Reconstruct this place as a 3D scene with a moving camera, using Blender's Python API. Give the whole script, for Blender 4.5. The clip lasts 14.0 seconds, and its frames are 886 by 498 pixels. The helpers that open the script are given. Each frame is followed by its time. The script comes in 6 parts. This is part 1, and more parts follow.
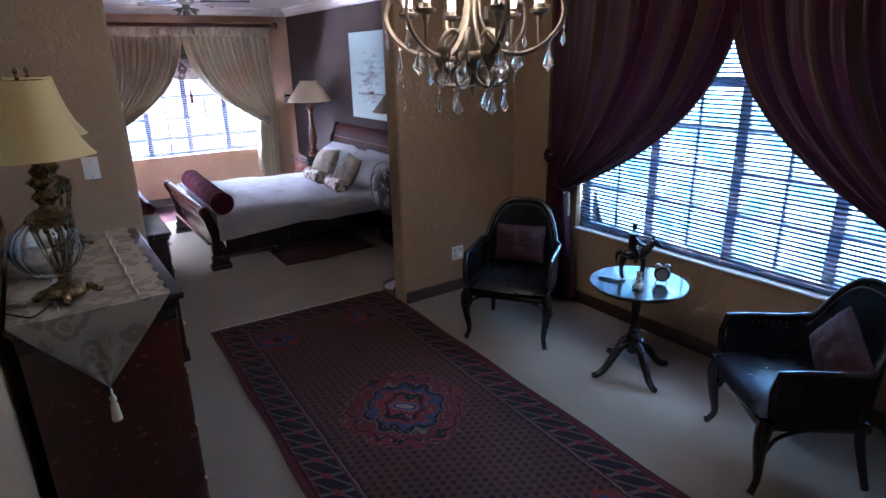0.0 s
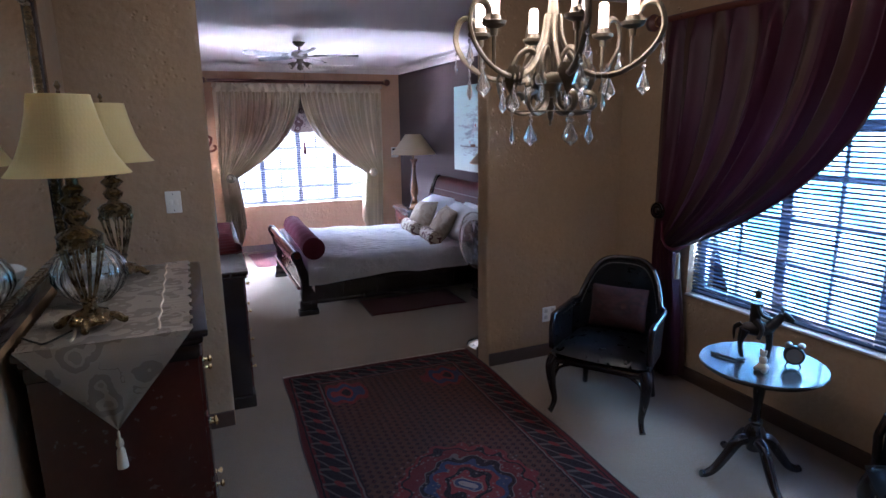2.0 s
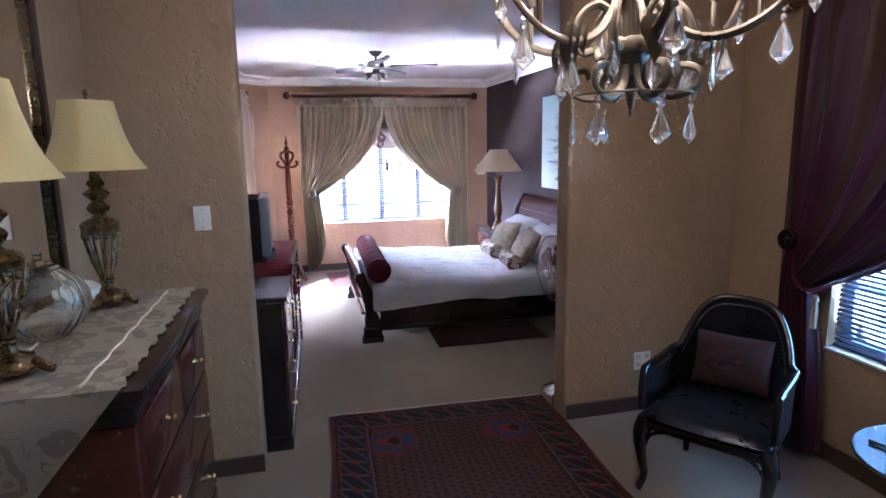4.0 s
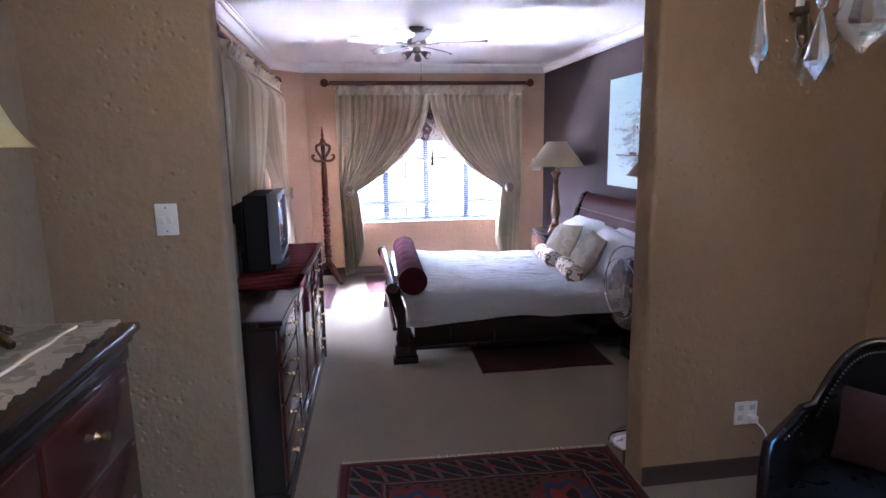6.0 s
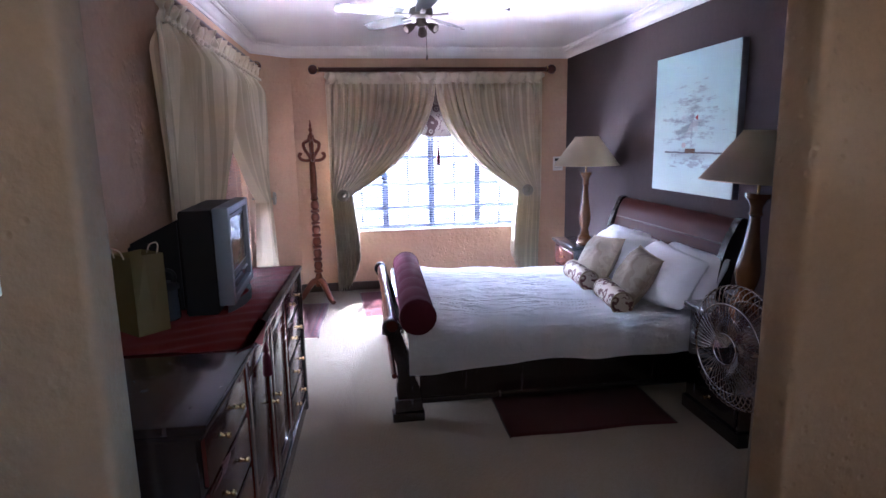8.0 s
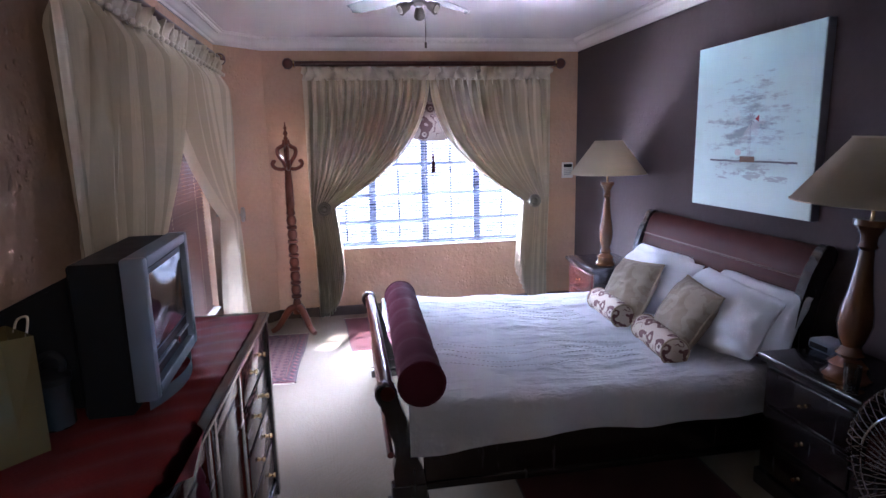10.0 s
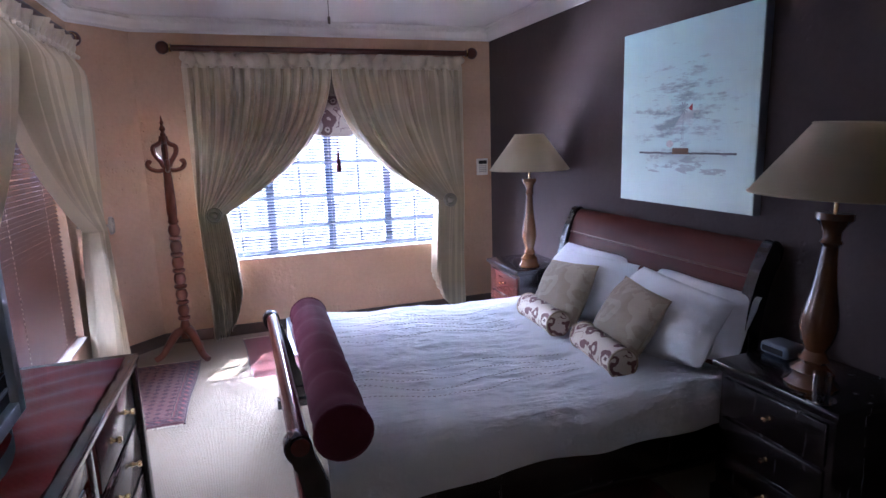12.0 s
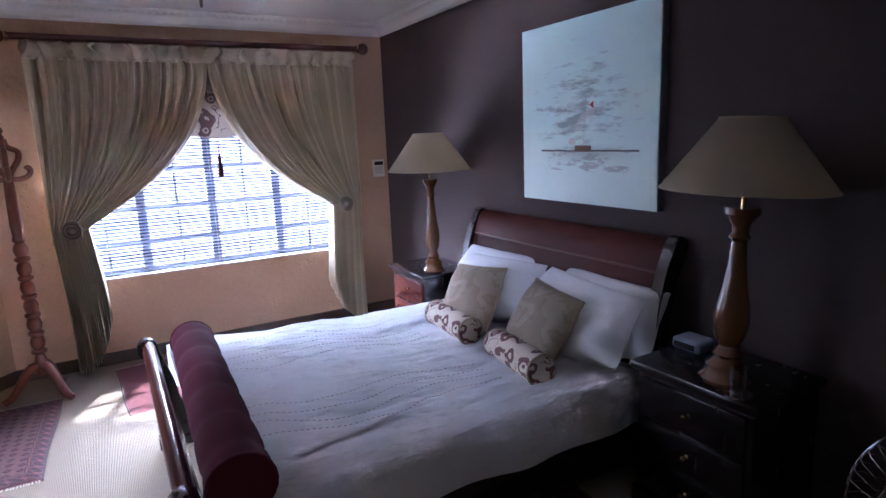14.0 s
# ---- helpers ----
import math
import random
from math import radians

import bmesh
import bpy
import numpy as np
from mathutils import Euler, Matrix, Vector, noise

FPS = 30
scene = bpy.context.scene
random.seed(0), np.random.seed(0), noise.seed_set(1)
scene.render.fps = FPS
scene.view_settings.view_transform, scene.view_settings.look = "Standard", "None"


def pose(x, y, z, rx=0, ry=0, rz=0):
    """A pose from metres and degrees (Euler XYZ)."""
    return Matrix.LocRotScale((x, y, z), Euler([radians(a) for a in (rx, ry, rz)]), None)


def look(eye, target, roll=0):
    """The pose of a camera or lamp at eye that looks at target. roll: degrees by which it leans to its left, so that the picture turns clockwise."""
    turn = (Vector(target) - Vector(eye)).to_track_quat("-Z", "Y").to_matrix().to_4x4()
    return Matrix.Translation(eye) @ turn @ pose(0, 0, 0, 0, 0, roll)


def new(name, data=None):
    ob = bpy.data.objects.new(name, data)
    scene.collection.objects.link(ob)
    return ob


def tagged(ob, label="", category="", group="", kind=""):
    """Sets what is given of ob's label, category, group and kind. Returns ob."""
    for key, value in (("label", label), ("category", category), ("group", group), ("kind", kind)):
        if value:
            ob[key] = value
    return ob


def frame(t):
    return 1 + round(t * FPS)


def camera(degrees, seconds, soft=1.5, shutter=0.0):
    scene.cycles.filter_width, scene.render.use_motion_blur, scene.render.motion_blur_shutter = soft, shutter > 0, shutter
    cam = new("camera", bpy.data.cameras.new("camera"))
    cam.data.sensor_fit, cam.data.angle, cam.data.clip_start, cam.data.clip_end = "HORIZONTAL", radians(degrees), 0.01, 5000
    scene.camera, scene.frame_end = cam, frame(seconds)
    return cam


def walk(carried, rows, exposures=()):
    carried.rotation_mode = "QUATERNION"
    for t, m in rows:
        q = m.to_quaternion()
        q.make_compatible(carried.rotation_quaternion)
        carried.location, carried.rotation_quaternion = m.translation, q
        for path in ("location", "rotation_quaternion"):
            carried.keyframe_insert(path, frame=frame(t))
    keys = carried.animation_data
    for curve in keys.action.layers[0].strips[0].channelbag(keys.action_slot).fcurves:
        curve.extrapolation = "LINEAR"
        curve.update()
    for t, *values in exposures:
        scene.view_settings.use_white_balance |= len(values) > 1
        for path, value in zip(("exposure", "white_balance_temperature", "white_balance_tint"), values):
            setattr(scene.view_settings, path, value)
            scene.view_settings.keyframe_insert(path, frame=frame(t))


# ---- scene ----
cam = camera(74.8, 14.0)
PATH = [
    (0, (-0.743, 0.245, 1.897), (0.336, 1.807, 1.268), -1.2),
    (0.5, (-0.642, 0.302, 1.814), (0.391, 1.916, 1.237), -1.0),
    (1, (-0.555, 0.337, 1.766), (0.399, 2.017, 1.248), -1.0),
    (1.5, (-0.487, 0.34, 1.765), (0.367, 2.087, 1.296), -0.9),
    (2, (-0.438, 0.423, 1.76), (0.342, 2.216, 1.339), -0.8),
    (2.5, (-0.373, 0.554, 1.747), (0.333, 2.385, 1.364), -1.0),
    (3, (-0.279, 0.682, 1.732), (0.346, 2.546, 1.364), -1.1),
    (3.5, (-0.186, 0.793, 1.711), (0.361, 2.684, 1.354), -1.1),
    (4, (-0.054, 0.882, 1.693), (0.411, 2.795, 1.342), -1.0),
    (6.5, (0.203, 1.84, 1.617), (0.473, 3.79, 1.26), -1.0),
    (7, (0.229, 2.076, 1.615), (0.494, 4.025, 1.255), -1.1),
    (7.5, (0.248, 2.341, 1.617), (0.515, 4.29, 1.254), -1.2),
    (8, (0.261, 2.589, 1.604), (0.536, 4.537, 1.244), -1.1),
    (10.3, (0.268, 3.462, 1.653), (0.618, 5.397, 1.29), -1.4),
    (10.5, (0.259, 3.504, 1.648), (0.631, 5.435, 1.283), -1.4),
    (11, (0.253, 3.63, 1.625), (0.707, 5.543, 1.258), -1.5),
    (11.5, (0.272, 3.745, 1.622), (0.816, 5.633, 1.251), -1.7),
    (12, (0.289, 3.838, 1.619), (0.934, 5.694, 1.247), -1.8),
    (12.5, (0.294, 3.891, 1.62), (1.039, 5.708, 1.244), -2.0),
    (13, (0.3, 3.928, 1.614), (1.142, 5.703, 1.236), -2.1),
    (13.5, (0.315, 3.978, 1.611), (1.231, 5.715, 1.231), -2.2),
    (14, (0.325, 4.062, 1.614), (1.301, 5.765, 1.231), -2.4),
]
walk(cam, [(t, look(eye, target, roll)) for t, eye, target, roll in PATH],
     [(0.0, 3.3, 5330, 20), (1.5, 3.25, 5330, 20), (3.0, 3.75, 5330, 20), (4.2, 3.92, 5330, 20), (6.5, 3.75, 5330, 20), (8.0, 3.55, 5330, 20), (10.5, 3.3, 5330, 20), (12.0, 3.1, 5330, 20), (14.0, 2.9, 5330, 20)])

# ---- world, sun, light ----
SUN = Vector((0.30, 0.92, 1.16)).normalized()
world = bpy.data.worlds.new("world")
scene.world = world
world.use_nodes = True
wn = world.node_tree.nodes
sky = wn.new("ShaderNodeTexSky")
sky.sky_type, sky.sun_disc = "NISHITA", False
sky.sun_elevation = math.asin(SUN.z)
sky.sun_rotation = math.atan2(SUN.x, SUN.y)
wn["Background"].inputs["Strength"].default_value = 0.12
world.node_tree.links.new(sky.outputs[0], wn["Background"].inputs["Color"])
sun_data = bpy.data.lights.new("sun", "SUN")
sun_data.energy, sun_data.angle, sun_data.color = 5.0, radians(0.5), (1.0, 0.95, 0.88)
sun_lamp = new("sun", sun_data)
sun_lamp.matrix_world = look(SUN * 20, (0, 0, 0))


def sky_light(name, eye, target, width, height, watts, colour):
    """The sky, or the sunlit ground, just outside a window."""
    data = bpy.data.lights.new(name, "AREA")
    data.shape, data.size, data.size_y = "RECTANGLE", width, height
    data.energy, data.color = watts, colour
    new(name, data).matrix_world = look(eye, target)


sky_light("sky_light_east", (5.3, 2.08, 3.45), (2.5, 2.08, 2.6), 8.0, 2.4, 400.0, (0.48, 0.74, 1.0))
sky_light("ground_light_east", (3.9, 2.08, -0.5), (2.3, 2.08, 1.7), 3.0, 0.8, 620.0, (0.48, 0.74, 1.0))
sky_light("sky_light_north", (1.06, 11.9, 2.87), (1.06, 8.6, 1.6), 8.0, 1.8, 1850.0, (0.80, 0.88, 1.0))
sky_light("sky_light_north_west", (-0.70, 10.4, 1.7), (1.5, 9.2, 1.2), 1.5, 2.4, 70.0, (0.80, 0.89, 1.0))
sky_light("sky_light_west", (-3.3, 7.2, 2.5), (-0.7, 7.2, 1.3), 3.5, 2.2, 170.0, (0.80, 0.88, 1.0))
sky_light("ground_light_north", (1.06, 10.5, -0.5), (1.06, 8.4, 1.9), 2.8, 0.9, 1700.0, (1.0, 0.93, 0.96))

for k in range(6):
    a = radians(60 * k + 12)
    glow = bpy.data.lights.new("candle_light", "POINT")
    glow.energy, glow.color, glow.shadow_soft_size = 0.52, (1.0, 0.85, 0.64), 0.018
    new("candle_light", glow).location = (0.670 + 0.245 * math.cos(a), 2.070 + 0.245 * math.sin(a), 2.181)

# ---- helpers ----


class E:
    """A value in a node tree, with arithmetic."""

    def __init__(self, nt, sock):
        self.nt, self.sock = nt, sock

    def op(self, kind, *others):
        n = self.nt.nodes.new("ShaderNodeMath")
        n.operation = kind
        for i, v in enumerate((self, *others)):
            if isinstance(v, E):
                self.nt.links.new(v.sock, n.inputs[i])
            else:
                n.inputs[i].default_value = v
        return E(self.nt, n.outputs[0])

    def __add__(self, o): return self.op("ADD", o)
    def __sub__(self, o): return self.op("SUBTRACT", o)
    def __mul__(self, o): return self.op("MULTIPLY", o)
    def __truediv__(self, o): return self.op("DIVIDE", o)
    def __pow__(self, o): return self.op("POWER", o)
    def lt(self, o): return self.op("LESS_THAN", o)
    def gt(self, o): return self.op("GREATER_THAN", o)
    def abs(self): return self.op("ABSOLUTE")
    def sin(self): return self.op("SINE")
    def min(self, o): return self.op("MINIMUM", o)
    def max(self, o): return self.op("MAXIMUM", o)
    def pingpong(self, o): return self.op("PINGPONG", o)
    def frac(self): return self.op("FRACT")
    def sqrt(self): return self.op("SQRT")


class Mat:
    """A node material under construction."""

    def __init__(self, name):
        self.m = bpy.data.materials.new(name)
        self.m.use_nodes = True
        self.nt = self.m.node_tree
        self.b = self.nt.nodes["Principled BSDF"]
        self.tc = self.nt.nodes.new("ShaderNodeTexCoord")
        self.vec = self.tc.outputs["Object"]

    def xyz(self):
        n = self.nt.nodes.new("ShaderNodeSeparateXYZ")
        self.nt.links.new(self.vec, n.inputs[0])
        return [E(self.nt, s) for s in n.outputs]

    def noise(self, scale, detail=4.0, stretch=(1, 1, 1), rough=0.55):
        mp = self.nt.nodes.new("ShaderNodeMapping")
        mp.inputs["Scale"].default_value = stretch
        n = self.nt.nodes.new("ShaderNodeTexNoise")
        n.inputs["Scale"].default_value, n.inputs["Detail"].default_value = scale, detail
        n.inputs["Roughness"].default_value = rough
        self.nt.links.new(self.vec, mp.inputs[0])
        self.nt.links.new(mp.outputs[0], n.inputs["Vector"])
        return E(self.nt, n.outputs[0])

    def voronoi(self, scale, feature="F1", stretch=(1, 1, 1)):
        mp = self.nt.nodes.new("ShaderNodeMapping")
        mp.inputs["Scale"].default_value = stretch
        n = self.nt.nodes.new("ShaderNodeTexVoronoi")
        n.feature = feature
        n.inputs["Scale"].default_value = scale
        self.nt.links.new(self.vec, mp.inputs[0])
        self.nt.links.new(mp.outputs[0], n.inputs["Vector"])
        return E(self.nt, n.outputs["Distance"])

    def mix(self, fac, a, b):
        n = self.nt.nodes.new("ShaderNodeMix")
        n.data_type = "RGBA"
        for key, v in ((0, fac), (6, a), (7, b)):
            if isinstance(v, E):
                self.nt.links.new(v.sock, n.inputs[key])
            elif key:
                n.inputs[key].default_value = (*v[:3], 1)
            else:
                n.inputs[key].default_value = v
        return E(self.nt, n.outputs[2])

    def put(self, key, v):
        if isinstance(v, E):
            self.nt.links.new(v.sock, self.b.inputs[key])
        elif isinstance(v, tuple):
            self.b.inputs[key].default_value = (*v, 1)
        else:
            self.b.inputs[key].default_value = v
        return self

    def bump(self, height, strength=0.3, dist=0.01):
        n = self.nt.nodes.new("ShaderNodeBump")
        n.inputs["Strength"].default_value, n.inputs["Distance"].default_value = strength, dist
        self.nt.links.new(height.sock, n.inputs["Height"])
        self.nt.links.new(n.outputs[0], self.b.inputs["Normal"])
        return self


def shade(c, f):
    return tuple(min(1.0, v * f) for v in c)


def simple(name, col, rough=0.5, metal=0.0, var=0.18, scale=6.0, grain=80.0, bump=0.15, dist=0.002, coat=0.0, stretch=(1, 1, 1), sheen=0.0, spec=0.5):
    """A plain surface with stains at one scale and grain at another."""
    k = Mat(name)
    f = k.noise(scale, 5, stretch) * 0.65 + k.noise(grain, 3, stretch) * 0.35
    k.put("Base Color", k.mix(f, shade(col, 1 - var), shade(col, 1 + var)))
    k.put("Roughness", (k.noise(scale * 2.3, 3) - 0.5) * 0.2 + rough).put("Metallic", metal)
    k.put("Coat Weight", coat).put("Coat Roughness", 0.12).put("Sheen Weight", sheen).put("Specular IOR Level", spec)
    if bump:
        k.bump(k.noise(grain, 4, stretch), bump, dist)
    return k.m


def plaster(name, col, rough=1.0):
    k = Mat(name)
    f = k.noise(1.3, 5) * 0.5 + k.noise(30, 5, (1, 1, 1), 0.7) * 0.5
    k.put("Base Color", k.mix(f, shade(col, 0.72), shade(col, 1.26))).put("Roughness", 0.8).put("Specular IOR Level", 0.25)
    pits = ((k.voronoi(6.5) + k.noise(14, 4) * 0.35) * -1 + 0.36).max(0.0) * -1.3
    fine = ((k.voronoi(26) * -1 + 0.30).max(0.0)) * k.noise(2.6, 2).gt(0.52) * -0.9
    k.bump(k.noise(3.5, 4) * 1.1 + k.noise(22, 5) * 0.3 + pits + fine, rough, 0.02)
    return k.m


def wood(name, col, rough=0.3, coat=0.35, along="z", var=0.4):
    s = {"x": (0.12, 1, 1), "y": (1, 0.12, 1), "z": (1, 1, 0.12)}[along]
    k = Mat(name)
    g = k.noise(28, 6, s, 0.65)
    f = g * 0.7 + k.noise(3, 3) * 0.3
    k.put("Base Color", k.mix(f, shade(col, 1 - var), shade(col, 1 + var)))
    k.put("Roughness", g * 0.16 + (rough - 0.08)).put("Coat Weight", coat).put("Coat Roughness", 0.1)
    k.bump(g, 0.06, 0.001)
    return k.m


def cloth(name, col, rough=0.85, var=0.12, weave=900.0, sheen=0.25, folds=0.0, col2=None):
    k = Mat(name)
    f = k.noise(5, 4) * 0.5 + k.noise(140, 2) * 0.5
    k.put("Base Color", k.mix(f, shade(col, 1 - var), col2 or shade(col, 1 + var)))
    k.put("Roughness", rough).put("Sheen Weight", sheen).put("Specular IOR Level", 0.25)
    x, y, z = k.xyz()
    w = (x * weave).sin() * (y * weave).sin() + (z * weave).sin() * 0.5
    k.bump(w * 0.25 + k.noise(14, 4) * folds + k.noise(220, 2), 0.25, 0.002)
    return k.m


def bm_new():
    return bmesh.new()


def finish(bm, name, material, smooth=True):
    bmesh.ops.recalc_face_normals(bm, faces=bm.faces)
    me = bpy.data.meshes.new(name)
    bm.to_mesh(me)
    bm.free()
    me.materials.append(material)
    for p in me.polygons:
        p.use_smooth = smooth
    if smooth:
        me.set_sharp_from_angle(angle=radians(38))
    return me


def part(name, bm, material, parent, label="", smooth=True):
    ob = new(name, finish(bm, name, material, smooth))
    ob.parent = parent
    if label:
        ob["label"] = label
    return ob


def piece(name, me, parent, m):
    """A repeat that shares its mesh with its fellows."""
    ob = new(name, me)
    ob.parent = parent
    ob.matrix_basis = m
    return ob


def thing(name, loc, label, category, group="", rz=0.0):
    ob = new(name)
    ob.matrix_basis = pose(*loc, 0, 0, rz)
    ob.empty_display_size = 0.1
    return tagged(ob, label, category, group)


def single(name, bm, material, label, category, group="", kind="", smooth=True):
    ob = new(name, finish(bm, name, material, smooth))
    return tagged(ob, label, category, group, kind)


def box(bm, x0, x1, y0, y1, z0, z1, bevel=0.0, seg=2):
    r = bmesh.ops.create_cube(bm, size=1.0, matrix=Matrix.Translation(((x0 + x1) / 2, (y0 + y1) / 2, (z0 + z1) / 2)) @ Matrix.Diagonal((x1 - x0, y1 - y0, z1 - z0, 1)))
    if bevel:
        edges = list({e for v in r["verts"] for e in v.link_edges})
        bmesh.ops.bevel(bm, geom=edges, offset=bevel, segments=seg, profile=0.5, affect="EDGES")
    return bm


def lathe(bm, prof, n=24, c=(0, 0), flute=0.0, lobes=8):
    """A turned body: prof is rows of radius, height, optional wobble."""
    rings = []
    for r, z in prof:
        ring = []
        for i in range(n):
            a = 2 * math.pi * i / n
            q = r * (1 + flute * math.cos(lobes * a))
            ring.append(bm.verts.new((c[0] + q * math.cos(a), c[1] + q * math.sin(a), z)))
        rings.append(ring)
    for a, b in zip(rings, rings[1:]):
        for i in range(n):
            bm.faces.new((a[i], a[(i + 1) % n], b[(i + 1) % n], b[i]))
    if prof[0][0] > 1e-4:
        bm.faces.new(rings[0][::-1])
    if prof[-1][0] > 1e-4:
        bm.faces.new(rings[-1])
    bmesh.ops.remove_doubles(bm, verts=[v for g in (rings[0], rings[-1]) for v in g], dist=1e-5)
    return bm


def tube(bm, pts, r, n=8, closed=False, squash=1.0):
    pts = [Vector(p) for p in pts]
    rads = r if isinstance(r, (list, tuple)) else [r] * len(pts)
    rings, prev = [], None
    for i, p in enumerate(pts):
        a = pts[i - 1] if (i or closed) else p
        b = pts[(i + 1) % len(pts)] if (i < len(pts) - 1 or closed) else p
        d = (b - a).normalized()
        if prev is None:
            prev = d.orthogonal().normalized()
        s = (prev - d * prev.dot(d)).normalized()
        prev = s
        t = d.cross(s)
        rings.append([bm.verts.new(p + (s * math.cos(2 * math.pi * k / n) + t * math.sin(2 * math.pi * k / n) * squash) * rads[i]) for k in range(n)])
    pairs = list(zip(rings, rings[1:])) + ([(rings[-1], rings[0])] if closed else [])
    for a, b in pairs:
        for k in range(n):
            bm.faces.new((a[k], a[(k + 1) % n], b[(k + 1) % n], b[k]))
    if not closed:
        bm.faces.new(rings[0][::-1])
        bm.faces.new(rings[-1])
    return bm


def spline(ctrl, n=8):
    """Points on a smooth curve through the control points."""
    c = [Vector(p) for p in ctrl]
    c = [c[0] * 2 - c[1]] + c + [c[-1] * 2 - c[-2]]
    out = []
    for i in range(1, len(c) - 2):
        for k in range(n):
            t = k / n
            out.append(0.5 * ((2 * c[i]) + (c[i + 1] - c[i - 1]) * t + (2 * c[i - 1] - 5 * c[i] + 4 * c[i + 1] - c[i + 2]) * t * t + (3 * c[i] - c[i - 1] - 3 * c[i + 1] + c[i + 2]) * t ** 3))
    return out + [c[-2]]


def sheet(bm, f, nu, nv, thick=0.0):
    g = [[bm.verts.new(f(i / nu, j / nv)) for i in range(nu + 1)] for j in range(nv + 1)]
    faces = [bm.faces.new((g[j][i], g[j][i + 1], g[j + 1][i + 1], g[j + 1][i])) for j in range(nv) for i in range(nu)]
    if thick:
        bmesh.ops.solidify(bm, geom=faces, thickness=thick)
    return bm


def prism(bm, outline, axis, a, b, bevel=0.0):
    """A flat outline of (p, q), pushed along axis from a to b."""
    put = {"x": lambda p, q, w: (w, p, q), "y": lambda p, q, w: (p, w, q), "z": lambda p, q, w: (p, q, w)}[axis]
    lo = [bm.verts.new(put(p, q, a)) for p, q in outline]
    hi = [bm.verts.new(put(p, q, b)) for p, q in outline]
    n = len(outline)
    bm.faces.new(lo[::-1])
    bm.faces.new(hi)
    for i in range(n):
        bm.faces.new((lo[i], lo[(i + 1) % n], hi[(i + 1) % n], hi[i]))
    if bevel:
        caps = [e for e in bm.edges if (e.verts[0] in lo and e.verts[1] in lo) or (e.verts[0] in hi and e.verts[1] in hi)]
        bmesh.ops.bevel(bm, geom=caps, offset=bevel, segments=1, affect="EDGES")
    return bm


def ball(bm, c, r, sx=1.0, sy=1.0, sz=1.0, seg=12):
    bmesh.ops.create_uvsphere(bm, u_segments=seg, v_segments=max(6, seg // 2 + 1), radius=1.0, matrix=Matrix.Translation(c) @ Matrix.Diagonal((r * sx, r * sy, r * sz, 1)))
    return bm


def smooth01(t):
    t = max(0.0, min(1.0, t))
    return t * t * (3 - 2 * t)


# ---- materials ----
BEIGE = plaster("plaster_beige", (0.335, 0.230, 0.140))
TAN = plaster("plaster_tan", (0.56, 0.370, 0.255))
BROWN = plaster("plaster_dark_brown", (0.066, 0.046, 0.045), 0.3)
CEIL = simple("ceiling_paint", (0.80, 0.77, 0.80), 0.85, var=0.03, scale=2, bump=0.1)
CORNICE = simple("cornice_paint", (0.84, 0.82, 0.82), 0.7, var=0.03, bump=0.05)
SKIRT = wood("skirting_wood", (0.055, 0.030, 0.022), 0.4, 0.1, "y")
MAHOG = wood("mahogany", (0.055, 0.012, 0.009), 0.25, 0.45, "y")
MAHOG_RED = wood("mahogany_red", (0.105, 0.019, 0.012), 0.50, 0.0, "y")
MAHOG_RED.node_tree.nodes["Principled BSDF"].inputs["Specular IOR Level"].default_value = 0.30
BLACKWOOD = wood("black_wood", (0.013, 0.008, 0.008), 0.25, 0.5, "z")
CHERRY = wood("cherry_wood", (0.150, 0.036, 0.016), 0.3, 0.35, "z")
ROD = wood("rod_wood", (0.085, 0.022, 0.016), 0.3, 0.3, "x")
LAMPWOOD = wood("turned_lamp_wood", (0.13, 0.052, 0.019), 0.22, 0.5, "z")
BRASS = simple("brass", (0.72, 0.55, 0.27), 0.25, 1.0, var=0.1, bump=0.0)
CHROME = simple("chrome", (0.75, 0.75, 0.76), 0.12, 1.0, var=0.04, bump=0.0)
ANTIQUE = simple("antique_gilt", (0.15, 0.105, 0.05), 0.27, 0.85, var=0.55, scale=22, grain=160, bump=0.35)
IRON = simple("bronzed_iron", (0.17, 0.135, 0.095), 0.42, 0.7, var=0.35, scale=18, grain=120, bump=0.3)
PEWTER = simple("pewter", (0.40, 0.37, 0.32), 0.32, 0.9, var=0.2, bump=0.1)
LEATHER = simple("black_leather", (0.012, 0.012, 0.014), 0.3, var=0.3, scale=9, grain=260, bump=0.3, dist=0.001, coat=0.35)
WHITE_LINEN = cloth("white_linen", (0.72, 0.72, 0.77), 0.85, 0.05, 700, 0.15, 1.2)
BEIGE_CLOTH = cloth("beige_damask", (0.30, 0.235, 0.165), 0.75, 0.25, 600, 0.2)
BURGUNDY = cloth("burgundy_velvet", (0.064, 0.008, 0.018), 0.9, 0.3, 500, 0.0, 0.8)
RED_RUNNER = cloth("red_runner", (0.27, 0.020, 0.020), 0.7, 0.35, 300, 0.08, 1.0)
SATIN = simple("cream_satin", (0.76, 0.68, 0.55), 0.30, var=0.12, scale=5, grain=120, bump=0.1, sheen=0.3)
SHADE_CREAM = cloth("cream_shade", (0.74, 0.62, 0.31), 0.7, 0.06, 500, 0.1)
SHADE_OAT = cloth("oatmeal_shade", (0.55, 0.475, 0.345), 0.8, 0.06, 500, 0.1)
BLINDWOOD = wood("blind_slat_dark", (0.10, 0.035, 0.025), 0.35, 0.2, "y")
SLAT_GREY = simple("slat_grey", (0.030, 0.038, 0.060), 0.85, var=0.1, bump=0.0, spec=0.06)
